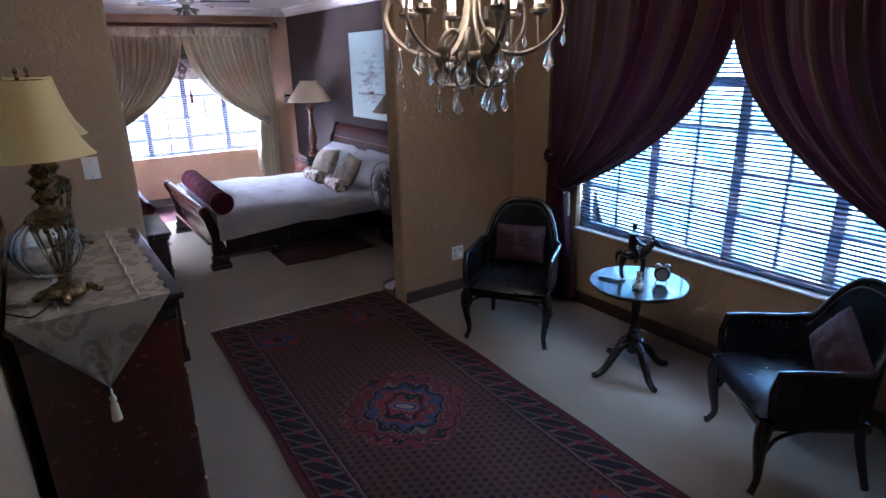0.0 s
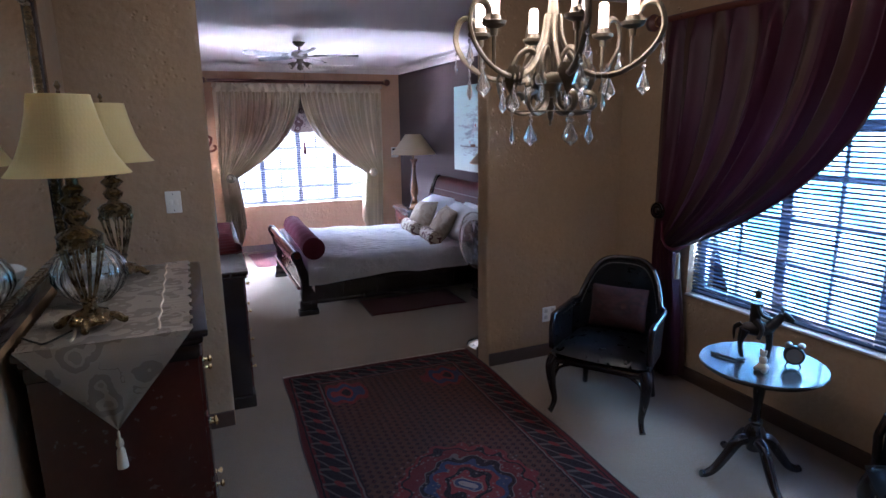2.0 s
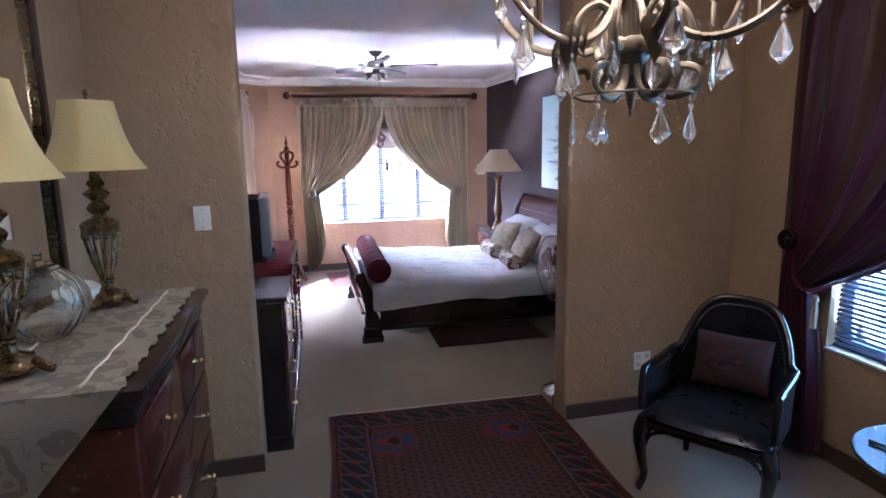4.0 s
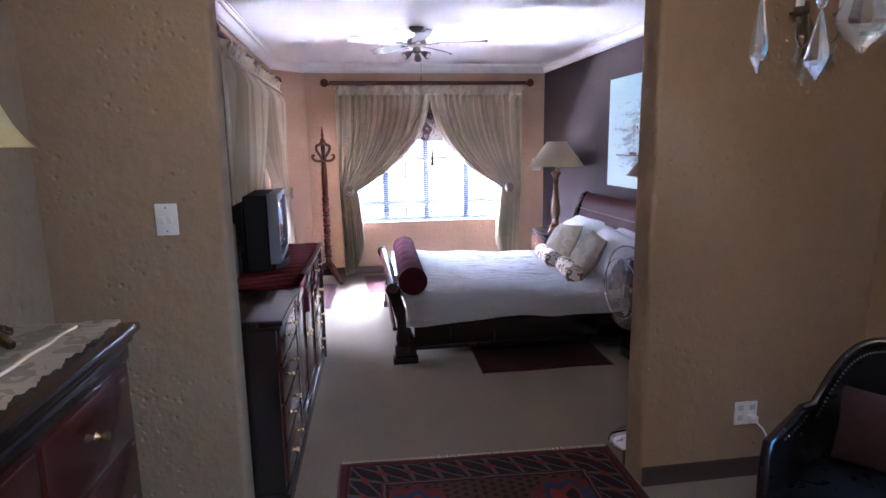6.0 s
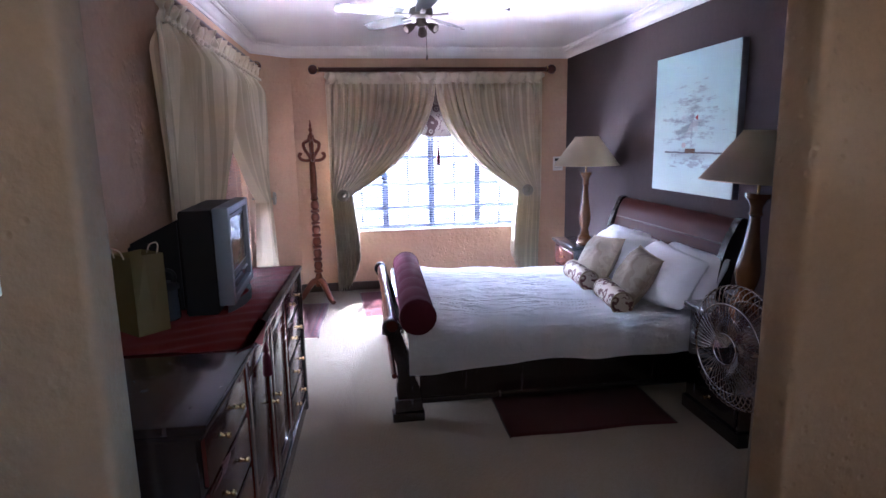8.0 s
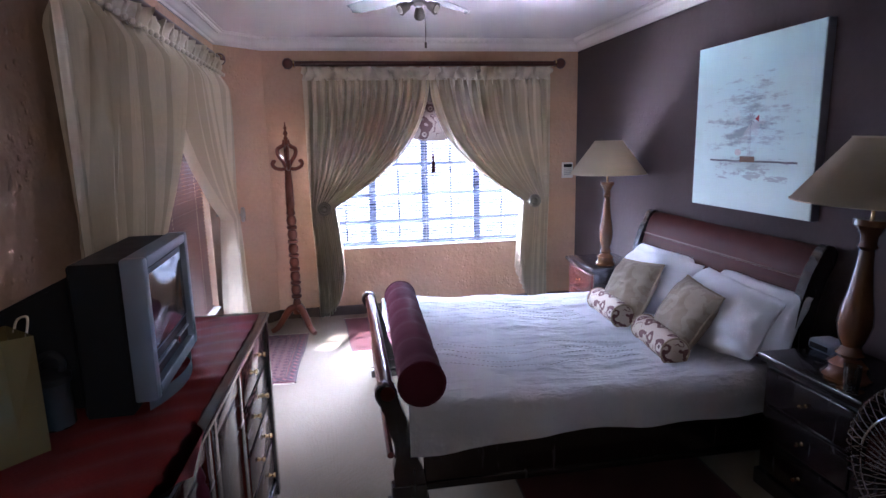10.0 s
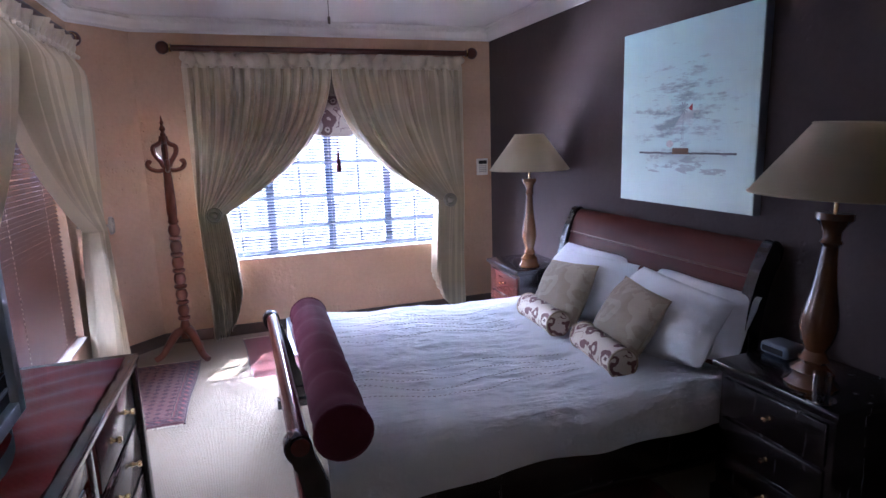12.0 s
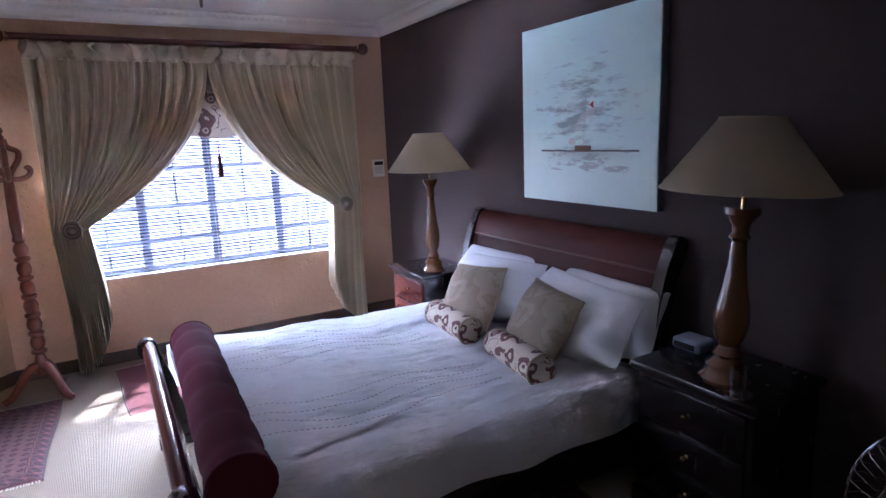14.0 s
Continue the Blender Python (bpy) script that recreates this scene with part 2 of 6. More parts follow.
FRAME_DARK = simple("window_frame_dark", (0.20, 0.21, 0.255), 0.45, var=0.2, bump=0.05)
PLASTIC_WHITE = simple("switch_plastic", (0.80, 0.79, 0.74), 0.35, var=0.03, bump=0.0)
PLASTIC_BLACK = simple("black_plastic", (0.010, 0.010, 0.011), 0.55, var=0.2, grain=300, bump=0.2, spec=0.2)
PLASTIC_SILVER = simple("silver_plastic", (0.21, 0.245, 0.30), 0.45, 0.1, var=0.06, bump=0.0)
SCREEN = simple("screen_glass", (0.012, 0.012, 0.013), 0.06, var=0.05, bump=0.0, coat=0.6)
BLADE = simple("brushed_blade", (0.085, 0.080, 0.085), 0.5, 0.2, var=0.1, bump=0.0)
MIRROR = simple("mirror_silver", (0.86, 0.87, 0.86), 0.03, 1.0, var=0.01, bump=0.0)
PAPER = simple("gift_paper", (0.27, 0.205, 0.075), 0.5, var=0.1, bump=0.05)
CREAM_CORD = cloth("cream_cord", (0.66, 0.58, 0.46), 0.9, 0.1)
CORD_DARK = cloth("dark_binding", (0.05, 0.022, 0.02), 0.9, 0.3)
FAN_METAL = simple("fan_metal", (0.20, 0.18, 0.16), 0.35, 0.85, var=0.15, bump=0.0)
BULB = simple("frosted_candle", (0.80, 0.78, 0.74), 0.3, var=0.03, bump=0.0)


def lit_bulb_mat():
    k = Mat("lit_candle_bulb")
    k.put("Base Color", (0.9, 0.85, 0.75)).put("Roughness", 0.3).put("Emission Color", (1.0, 0.80, 0.55)).put("Emission Strength", 1.2)
    return k.m


BULB_LIT = lit_bulb_mat()


def duvet_mat():
    k = Mat("crumpled_cotton")
    f = k.noise(5, 4) * 0.5 + k.noise(140, 2) * 0.5
    k.put("Base Color", k.mix(f, (0.76, 0.77, 0.82), (0.84, 0.84, 0.88))).put("Roughness", 0.85).put("Sheen Weight", 0.15).put("Specular IOR Level", 0.25)
    a, b = (k.noise(4.5, 4, (0.8, 2.4, 1)) - 0.5).abs(), (k.noise(12, 4, (1.4, 1, 1)) - 0.5).abs()
    k.bump(a * -1.7 + b * -0.30 + k.noise(260, 2) * 0.06, 0.9, 0.026)
    return k.m


DUVET = duvet_mat()


def glass_mat(name, tint=(0.95, 0.97, 0.97), rough=0.0):
    k = Mat(name)
    k.put("Base Color", tint).put("Roughness", rough).put("Transmission Weight", 1.0).put("IOR", 1.5)
    return k.m


CRYSTAL = glass_mat("crystal", (0.95, 0.97, 0.97), 0.03)
CRYSTAL.node_tree.nodes["Principled BSDF"].inputs["Transmission Weight"].default_value = 0.85
CLEAR = glass_mat("clear_glass")


def pane_mat():
    k = Mat("window_glass")
    nt = k.nt
    tr, gl, fr, mx = (nt.nodes.new("ShaderNode" + n) for n in ("BsdfTransparent", "BsdfGlossy", "Fresnel", "MixShader"))
    gl.inputs["Roughness"].default_value = 0.02
    for a, b in ((fr.outputs[0], mx.inputs[0]), (tr.outputs[0], mx.inputs[1]), (gl.outputs[0], mx.inputs[2]), (mx.outputs[0], nt.nodes["Material Output"].inputs[0])):
        nt.links.new(a, b)
    return k.m


PANE = pane_mat()


def carpet_mat():
    k = Mat("ribbed_carpet")
    x, y, z = k.xyz()
    f = k.noise(1.1, 4) * 0.35 + k.noise(45, 4, (1, 1, 1), 0.7) * 0.3 + k.noise(150, 3) * 0.35
    k.put("Base Color", k.mix((f - 0.5) * 1.8 + 0.5, (0.138, 0.102, 0.068), (0.315, 0.248, 0.175))).put("Roughness", 0.95).put("Specular IOR Level", 0.1).put("Sheen Weight", 0.15)
    rib = ((x + y) * 420).sin() * ((x - y) * 420).sin()
    k.bump(rib * 0.4 + k.noise(260, 3), 0.7, 0.006)
    return k.m


def rug_mat(name, hx, hy, field, border, dark, light, blue, cell=0.045, medal=True, fade=0.0):
    """An oriental rug: border bands, a lattice field, corner pieces and a medallion. hx, hy: half sizes."""
    k = Mat(name)
    x, y, z = k.xyz()
    wob = (k.noise(22, 3) - 0.5) * 0.02
    ax, ay = x.abs() + wob, y.abs() + wob
    edge = (ax * -1 + hx).min(ay * -1 + hy)
    # field lattice
    gx, gy = (x / cell).frac() - 0.5, ((y / cell) + (x / cell).op("FLOOR") * 0.5).frac() - 0.5
    dot = (gx.abs() + gy.abs()).lt(0.36)
    eye = (gx.abs() + gy.abs()).lt(0.10)
    col = k.mix(dot, field, dark)
    col = k.mix(eye, col, shade(border, 1.4))
    if medal:
        for d0, cc in ((0.42, shade(border, 1.5)), (0.385, dark), (0.365, shade(border, 1.15)), (0.29, shade(light, 0.5)), (0.28, dark), (0.24, blue), (0.20, shade(border, 1.7)), (0.15, dark), (0.11, shade(border, 1.9)), (0.07, shade(light, 0.7)), (0.055, blue), (0.03, light)):
            ripple = ((x * 38).sin() * (y * 38).sin()) * 0.035
            d = ((x * x) * 1.15 + y * y).sqrt() + ripple + (ax + ay) * 0.12
            col = k.mix(d.lt(d0), col, cc)
        sp = k.voronoi(34)
        ring = ((x * x) * 1.15 + y * y).sqrt().lt(0.40) * sp.lt(0.24)
        col = k.mix(ring * 0.7, col, shade(light, 0.7))
        # corner pieces
        cx, cy = ax * -1 + (hx - 0.34), ay * -1 + (hy - 0.40)
        cd = (cx * cx + cy * cy).sqrt() + (x * 60).sin() * 0.02
        for d0, cc in ((0.16, shade(border, 1.5)), (0.12, blue), (0.07, shade(border, 1.9)), (0.035, dark)):
            col = k.mix(cd.lt(d0), col, cc)
    # border
    w = 0.22 if medal else 0.11
    col = k.mix(edge.lt(w), col, border)
    per = (x + y) / (w * 0.62)
    q = (edge - w * 0.5).abs()
    zig = (q / (w * 0.45) - (per.frac() - 0.5).abs() * 2).abs().lt(0.16)
    inb = edge.lt(w * 0.88) * edge.gt(w * 0.14)
    col = k.mix(inb * edge.gt(w * 0.2), col, shade(dark, 1.3))
    col = k.mix(inb * zig * 0.7, col, shade(light, 0.45))
    pd = per.frac() - 0.5
    ros = (pd * pd + (q / (w * 0.6)) ** 2).lt(0.035)
    col = k.mix(inb * ros, col, shade(border, 1.7))
    for a, cc in ((w, dark), (w * 0.95, shade(light, 0.45)), (w * 0.9, border), (w * 0.13, dark), (w * 0.07, border)):
        col = k.mix(edge.lt(a) * edge.gt(a - 0.009), col, cc)
    f = k.noise(3, 4) * 0.5 + k.noise(160, 3) * 0.5
    col = k.mix(f * 0.3 + fade, col, shade(field, 0.7 + 3 * fade))
    k.put("Base Color", col).put("Roughness", 0.95).put("Specular IOR Level", 0.1).put("Sheen Weight", 0.1)
    k.bump((y * 900).sin() * 0.3 + k.noise(300, 2), 0.6, 0.004)
    return k.m


def curtain_mat(name, base, stripe, period, rough=0.45, duty=0.3, stripe2=None, thin=0.05):
    k = Mat(name)
    uv = k.nt.nodes.new("ShaderNodeUVMap")
    sp = k.nt.nodes.new("ShaderNodeSeparateXYZ")
    k.nt.links.new(uv.outputs[0], sp.inputs[0])
    u = E(k.nt, sp.outputs[0])
    f = (u / period).frac()
    col = k.mix(f.lt(duty), base, stripe)
    if stripe2:
        col = k.mix(f.gt(0.62) * f.lt(0.74), col, stripe2)
    col = k.mix(k.noise(120, 3, (1, 1, 0.05)) * 0.35, col, shade(base, 0.6))
    k.put("Base Color", col).put("Roughness", rough).put("Sheen Weight", 0.06).put("Specular IOR Level", 0.22)
    k.bump(k.noise(160, 3, (1, 1, 0.08)), 0.2, 0.002)
    tl, mx = k.nt.nodes.new("ShaderNodeBsdfTranslucent"), k.nt.nodes.new("ShaderNodeMixShader")
    mx.inputs[0].default_value = thin
    for a, b in ((col.sock, tl.inputs[0]), (k.b.outputs[0], mx.inputs[1]), (tl.outputs[0], mx.inputs[2]), (mx.outputs[0], k.nt.nodes["Material Output"].inputs[0])):
        k.nt.links.new(a, b)
    return k.m


def paisley_mat(name, ground, motif, dark, size=0.1):
    """Curling leaf motifs on a pale woven ground."""
    k = Mat(name)
    d = k.voronoi(1 / size, "SMOOTH_F1") + (k.noise(1.6 / size, 2) - 0.5) * 0.35
    ring = (d * 19 + k.noise(0.5 / size, 1) * 4).sin()
    col = k.mix(d.lt(0.55) * ring.gt(-0.15), ground, motif)
    col = k.mix(d.lt(0.13), col, dark)
    col = k.mix(k.noise(150, 3) * 0.3, col, shade(ground, 0.6))
    k.put("Base Color", col).put("Roughness", 0.8).put("Sheen Weight", 0.03)
    k.bump(k.noise(260, 2), 0.3, 0.002)
    return k.m


CARPET = carpet_mat()
RUG = rug_mat("rug_oriental", 0.70, 1.64, (0.125, 0.048, 0.032), (0.155, 0.020, 0.020), (0.012, 0.008, 0.012), (0.44, 0.34, 0.29), (0.045, 0.065, 0.14))
RUG_SMALL = rug_mat("rug_small", 0.28, 0.54, (0.20, 0.10, 0.10), (0.17, 0.05, 0.055), (0.05, 0.025, 0.04), (0.42, 0.30, 0.27), (0.10, 0.09, 0.14), 0.06, False, 0.12)
RUG_BED = cloth("rug_dark_red", (0.075, 0.012, 0.013), 0.95, 0.4, 400, 0.1)
# tonal stripe of the cloth, spaced one per fold to paint lit ridges and shaded grooves
CURT = curtain_mat("curtain_champagne", (0.58, 0.49, 0.35), (0.76, 0.66, 0.50), 0.0769, 0.30, 0.55, None, 0.003)
CURT.node_tree.nodes["Principled BSDF"].inputs["Specular IOR Level"].default_value = 0.45
CURT_DARK = curtain_mat("curtain_burgundy", (0.045, 0.008, 0.019), (0.066, 0.032, 0.022), 0.20, 0.5, 0.26, (0.050, 0.015, 0.028))
PAISLEY = paisley_mat("paisley_cream", (0.50, 0.42, 0.34), (0.085, 0.010, 0.016), (0.05, 0.008, 0.014), 0.065)
PAISLEY_VAL = paisley_mat("paisley_valance", (0.165, 0.140, 0.125), (0.034, 0.010, 0.012), (0.020, 0.006, 0.008), 0.11)
DAMASK = paisley_mat("damask_runner", (0.56, 0.51, 0.43), (0.36, 0.32, 0.27), (0.40, 0.355, 0.30), 0.07)
CUSHION_RED = paisley_mat("cushion_red", (0.032, 0.005, 0.007), (0.016, 0.003, 0.005), (0.06, 0.02, 0.012), 0.07)
CUSHION_PLUM = paisley_mat("cushion_plum", (0.036, 0.007, 0.013), (0.020, 0.004, 0.008), (0.065, 0.022, 0.025), 0.07)
BEIGE_DAMASK = paisley_mat("cushion_damask", (0.27, 0.215, 0.155), (0.325, 0.27, 0.205), (0.30, 0.245, 0.18), 0.11)
CHINA = paisley_mat("painted_china", (0.62, 0.64, 0.62), (0.30, 0.28, 0.22), (0.16, 0.20, 0.17), 0.05)

# ---- large structure ----
H, XE, YN, XW = 2.60, 2.60, 9.0, -0.74
T = 0.24
YD0, YD1 = 3.885, 4.025
YE0, YE1 = 3.985, 4.15
JL, JR = -0.318, 1.457
SX = -0.96
SOUTH = -1.7


def wall(name, bm, material, label, smooth=True):
    return single(name, bm, material, label, "wall", "", "structure", smooth)


def wall_with_hole(bm, axis, lo, hi, a0, a1, z1, h):
    """A straight wall along axis from a0 to a1 with openings h: rows of (from, to, sill, head)."""
    def put(p, q, r, s):
        if q - p > 1e-4 and s - r > 1e-4:
            box(bm, *((lo, hi, p, q) if axis == "y" else (p, q, lo, hi)), r, s)
    at = a0
    for p, q, sill, head in h:
        put(at, p, 0, z1)
        put(p, q, 0, sill)
        put(p, q, head, z1)
        at = q
    put(at, a1, 0, z1)
    return bm


WS = (0.91, 3.25, 0.60, 2.02)
WN = (0.02, 2.10, 0.65, 2.02)
WW = (6.35, 8.00, 0.42, 2.02)
floor_bm = box(bm_new(), -1.3, XE + T, SOUTH - T, YN + T, -0.12, 0)
single("floor", floor_bm, CARPET, "beige ribbed wall-to-wall carpet", "floor", "", "structure", False)
single("ceiling", box(bm_new(), -1.3, XE + T, SOUTH - T, YN + T, H, H + 0.15), CEIL, "plain white painted ceiling", "ceiling", "", "structure", False)
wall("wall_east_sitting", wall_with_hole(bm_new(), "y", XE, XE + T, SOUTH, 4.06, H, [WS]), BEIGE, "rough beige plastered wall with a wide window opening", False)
wall("wall_east_bedroom", box(bm_new(), XE, XE + T, 4.062, YN + T, 0, H), BROWN, "dark brown painted plaster wall behind the bed", False)
wall("wall_north", wall_with_hole(bm_new(), "x", YN, YN + T, -0.40, XE - 0.001, H, [WN]), TAN, "warm tan plastered wall with a curtained window", False)
wall("wall_chamfer", prism(bm_new(), [(XW, 8.67), (-0.40, YN), (-0.402, YN + T), (XW - T, YN + T), (XW - T, 8.672)], "z", 0, H), TAN, "tan plastered corner wall set at an angle", False)
wall("wall_west_bedroom", wall_with_hole(bm_new(), "y", XW - T, XW, YD1 + 0.001, 8.67, H, [WW]), TAN, "tan plastered bedroom wall with a window", False)
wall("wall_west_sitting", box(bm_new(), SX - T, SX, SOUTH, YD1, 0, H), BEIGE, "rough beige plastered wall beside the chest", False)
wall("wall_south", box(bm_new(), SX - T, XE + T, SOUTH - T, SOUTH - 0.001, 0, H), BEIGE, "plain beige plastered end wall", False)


def divider(name, x0, x1, y0, y1, soft, label):
    bm = bm_new()
    r = 0.022
    pts = []
    for cx, cy, a0 in ((x0, y0, 180), (x1, y0, 270), (x1, y1, 0), (x0, y1, 90)):
        if (soft == "x1") == (cx == x1):
            sx, sy = (-1 if cx == x1 else 1), (1 if cy == y0 else -1)
            for k in range(5):
                a = radians(a0 + 22.5 * k)
                pts.append((cx + sx * r + r * math.cos(a), cy + sy * r + r * math.sin(a)))
        else:
            pts.append((cx, cy))
    prism(bm, pts, "z", 0, H)
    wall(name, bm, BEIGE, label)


divider("wall_divider_west", SX + 0.001, JL, YD0, YD1, "x1", "beige plastered wall end beside the wide opening")
divider("wall_divider_east", JR, XE - 0.001, YE0, YE1, "x0", "beige plastered partition wall with soft rounded corner")


def run(name, path, outline, material, label, closed=False):
    """A moulding: outline of (off the wall, height) carried along a path of floor points, the room on its left."""
    bm = bm_new()
    p = [Vector((a, b, 0)) for a, b in path]
    rows = []
    for i, v in enumerate(p):
        d0 = (v - p[i - 1]).normalized() if i else (p[1] - v).normalized()
        d1 = (p[i + 1] - v).normalized() if i < len(p) - 1 else d0
        n0, n1 = Vector((-d0.y, d0.x, 0)), Vector((-d1.y, d1.x, 0))
        m = (n0 + n1).normalized()
        m = m / max(0.3, m.dot(n0))
        rows.append([bm.verts.new(v + m * o + Vector((0, 0, z))) for o, z in outline])
    for a, b in zip(rows, rows[1:]):
        for k in range(len(outline) - 1):
            bm.faces.new((a[k], a[k + 1], b[k + 1], b[k]))
    bm.faces.new(rows[0])
    bm.faces.new(rows[-1][::-1])
    return single(name, bm, material, label, "trim", "", "structure")


BASE = [(0.0, 0.0), (0.016, 0.0), (0.016, 0.075), (0.010, 0.088), (0.0, 0.092)]
COVE = [(0.0, -0.105), (0.012, -0.105), (0.014, -0.085), (0.030, -0.072), (0.034, -0.055), (0.062, -0.030), (0.082, -0.022), (0.084, -0.008), (0.10, -0.006), (0.10, 0.0)]
COVE = [(o, H + z) for o, z in COVE]
room = [(JR, YE1), (XE, YE1), (XE, YN), (-0.40, YN), (XW, 8.67), (XW, YD1)]
run("cornice", room[1:], COVE, CORNICE, "white moulded plaster cornice round the bedroom ceiling")
run("baseboard_bedroom", room[0:], BASE, SKIRT, "dark wooden skirting board")
run("baseboard_sitting_east", [(XE, SOUTH), (XE, YE0), (JR + 0.012, YE0)], BASE, SKIRT, "dark wooden skirting board")
run("baseboard_sitting_west", [(JL - 0.005, YD0), (SX, YD0), (SX, SOUTH)], BASE, SKIRT, "dark wooden skirting board")
# beads of the cornice
beads_bm = bm_new()
for i in range(95):
    y = 4.25 + i * 0.05
    box(beads_bm, XE - 0.075, XE - 0.040, y, y + 0.028, H - 0.034, H - 0.020)
    if y < 8.6:
        box(beads_bm, XW + 0.040, XW + 0.075, y, y + 0.028, H - 0.034, H - 0.020)
for i in range(56):
    x = -0.33 + i * 0.05
    if x < 2.5:
        box(beads_bm, x, x + 0.028, YN - 0.075, YN - 0.040, H - 0.034, H - 0.020)
single("cornice_beads", beads_bm, CORNICE, "small relief blocks along the white cornice", "trim", "", "stuff", False)


def window(name, axis, face, out, span, thick, thin, bars, label, glow):
    """A casement window in a wall opening. face: the inner wall plane; out: +1 or -1 away from the room."""
    a0, a1, z0, z1 = span
    depth = face + out * 0.10

    def put(bm, p, q, r, s, d0=0.0, d1=0.05):
        lo, hi = sorted((depth + out * d0, depth + out * d1))
        return box(bm, *((lo, hi, p, q) if axis == "y" else (p, q, lo, hi)), r, s, 0.004, 1)

    w = new(name)
    tagged(w, label, "window", "", "structure")
    fr = bm_new()
    for p, q, r, s in ((a0, a0 + 0.05, z0, z1), (a1 - 0.05, a1, z0, z1), (a0 + 0.05, a1 - 0.05, z0, z0 + 0.05), (a0 + 0.05, a1 - 0.05, z1 - 0.05, z1)):
        put(fr, p, q, r, s)
    part("window_frame", fr, FRAME_DARK, w)
    for c in thick:
        part("mullion", put(bm_new(), c - 0.035, c + 0.035, z0 + 0.052, z1 - 0.052), FRAME_DARK, w)
    for c in thin:
        part("glazing_bar", put(bm_new(), c - 0.011, c + 0.011, z0 + 0.052, z1 - 0.052, 0.012, 0.038), FRAME_DARK, w)
    for zb, t in bars:
        part("transom", put(bm_new(), a0 + 0.052, a1 - 0.052, zb - t, zb + t, 0.008, 0.042), FRAME_DARK, w)
    edges = [a0 + 0.052, *sorted(thick), a1 - 0.052]
    for p, q in zip(edges, edges[1:]):
        g = part("pane", put(bm_new(), p, q, z0 + 0.052, z1 - 0.052, 0.022, 0.027), PANE, w)
        g.visible_shadow = False
    # sill
    lo, hi = sorted((face - out * 0.02, depth))
    part("window_sill", box(bm_new(), *((lo, hi, a0 + 0.002, a1 - 0.002) if axis == "y" else (a0 + 0.002, a1 - 0.002, lo, hi)), z0 + 0.001, z0 + 0.016, 0.004), glow, w)
    return w


SILLPAINT = simple("sill_paint", (0.62, 0.58, 0.54), 0.5, var=0.08)
window("window_east", "y", XE, 1, WS, [1.49, 2.08, 2.665], [1.20, 1.785, 2.37, 2.96], [(1.72, 0.03), (0.93, 0.012), (1.19, 0.012), (1.45, 0.012)], "dark steel casement window with small panes behind a blind", SILLPAINT)
window("window_north", "x", YN, 1, WN, [0.54, 1.06, 1.585], [0.28, 0.80, 1.325, 1.845], [(0.890, 0.022), (1.150, 0.017), (1.445, 0.017), (1.72, 0.022)], "dark casement window with small panes in full daylight", SILLPAINT)
window("window_west", "y", XW, -1, WW, [6.90, 7.45], [6.62, 7.17, 7.72], [(0.85, 0.02), (1.25, 0.012), (1.65, 0.012)], "dark casement window behind a wooden blind", SILLPAINT)


def blind(name, axis, face, a0, a1, z0, z1, pitch, width, tilt, material, label, out):
    w = thing(name, (0, 0, 0), label, "blind")
    length = a1 - a0
    bm = bm_new()
    if axis == "y":
        box(bm, -width / 2, width / 2, -length / 2, length / 2, -0.0008, 0.0008)
    else:
        box(bm, -length / 2, length / 2, -width / 2, width / 2, -0.0008, 0.0008)
    me = finish(bm, "slat", material, False)
    n = int((z1 - z0) / pitch)
    mid = (a0 + a1) / 2
    for i in range(n):
        z = z0 + 0.012 + i * pitch + random.uniform(-0.0012, 0.0012)
        m = pose(face, mid, z, 0, -tilt * out, 0) if axis == "y" else pose(mid, face, z, tilt * out, 0, 0)
        piece("slat", me, w, m)
    for z, t in ((z0 + 0.003, 0.008), (z1 + 0.012, 0.02)):
        part("rail", box(bm_new(), *((face - 0.015, face + 0.015, a0, a1) if axis == "y" else (a0, a1, face - 0.015, face + 0.015)), z - t / 2, z + t / 2, 0.002), material, w)
    for f in (0.12, 0.5, 0.88):
        c = a0 + f * length
        part("ladder_cord", tube(bm_new(), [(face, c, z0) if axis == "y" else (c, face, z0), (face, c, z1) if axis == "y" else (c, face, z1)], 0.0015, 5), CREAM_CORD, w)
    return w


blind("venetian_blind", "y", XE + 0.045, WS[0] + 0.01, WS[1] - 0.01, 0.622, 1.97, 0.026, 0.019, 30, SLAT_GREY, "grey venetian blind with open slats in the window", 1)
blind("venetian_blind", "x", YN + 0.045, WN[0] + 0.01, WN[1] - 0.01, 0.672, 1.97, 0.026, 0.018, 32, SLAT_GREY, "grey venetian blind with open slats in bright daylight", 1)
blind("wooden_blind", "y", XW - 0.045, WW[0] + 0.01, WW[1] - 0.01, 0.442, 1.97, 0.026, 0.025, 51, BLINDWOOD, "dark red wooden venetian blind, almost closed", -1)


def daylight(name, col_a, col_b, strength, scale, x0, x1, y0, y1, z0, z1, label):
    """A bright view far outside the window."""
    k = Mat(name)
    em = k.nt.nodes.new("ShaderNodeEmission")
    f = (k.noise(scale, 4) - 0.43) * 5.0
    k.nt.links.new(k.mix(f.max(0.0).min(1.0), col_b, col_a).sock, em.inputs[0])
    em.inputs[1].default_value = strength
    k.nt.links.new(em.outputs[0], k.nt.nodes["Material Output"].inputs[0])
    ob = single(name, box(bm_new(), x0, x1, y0, y1, z0, z1), k.m, label, "backdrop", "", "structure", False)
    return ob


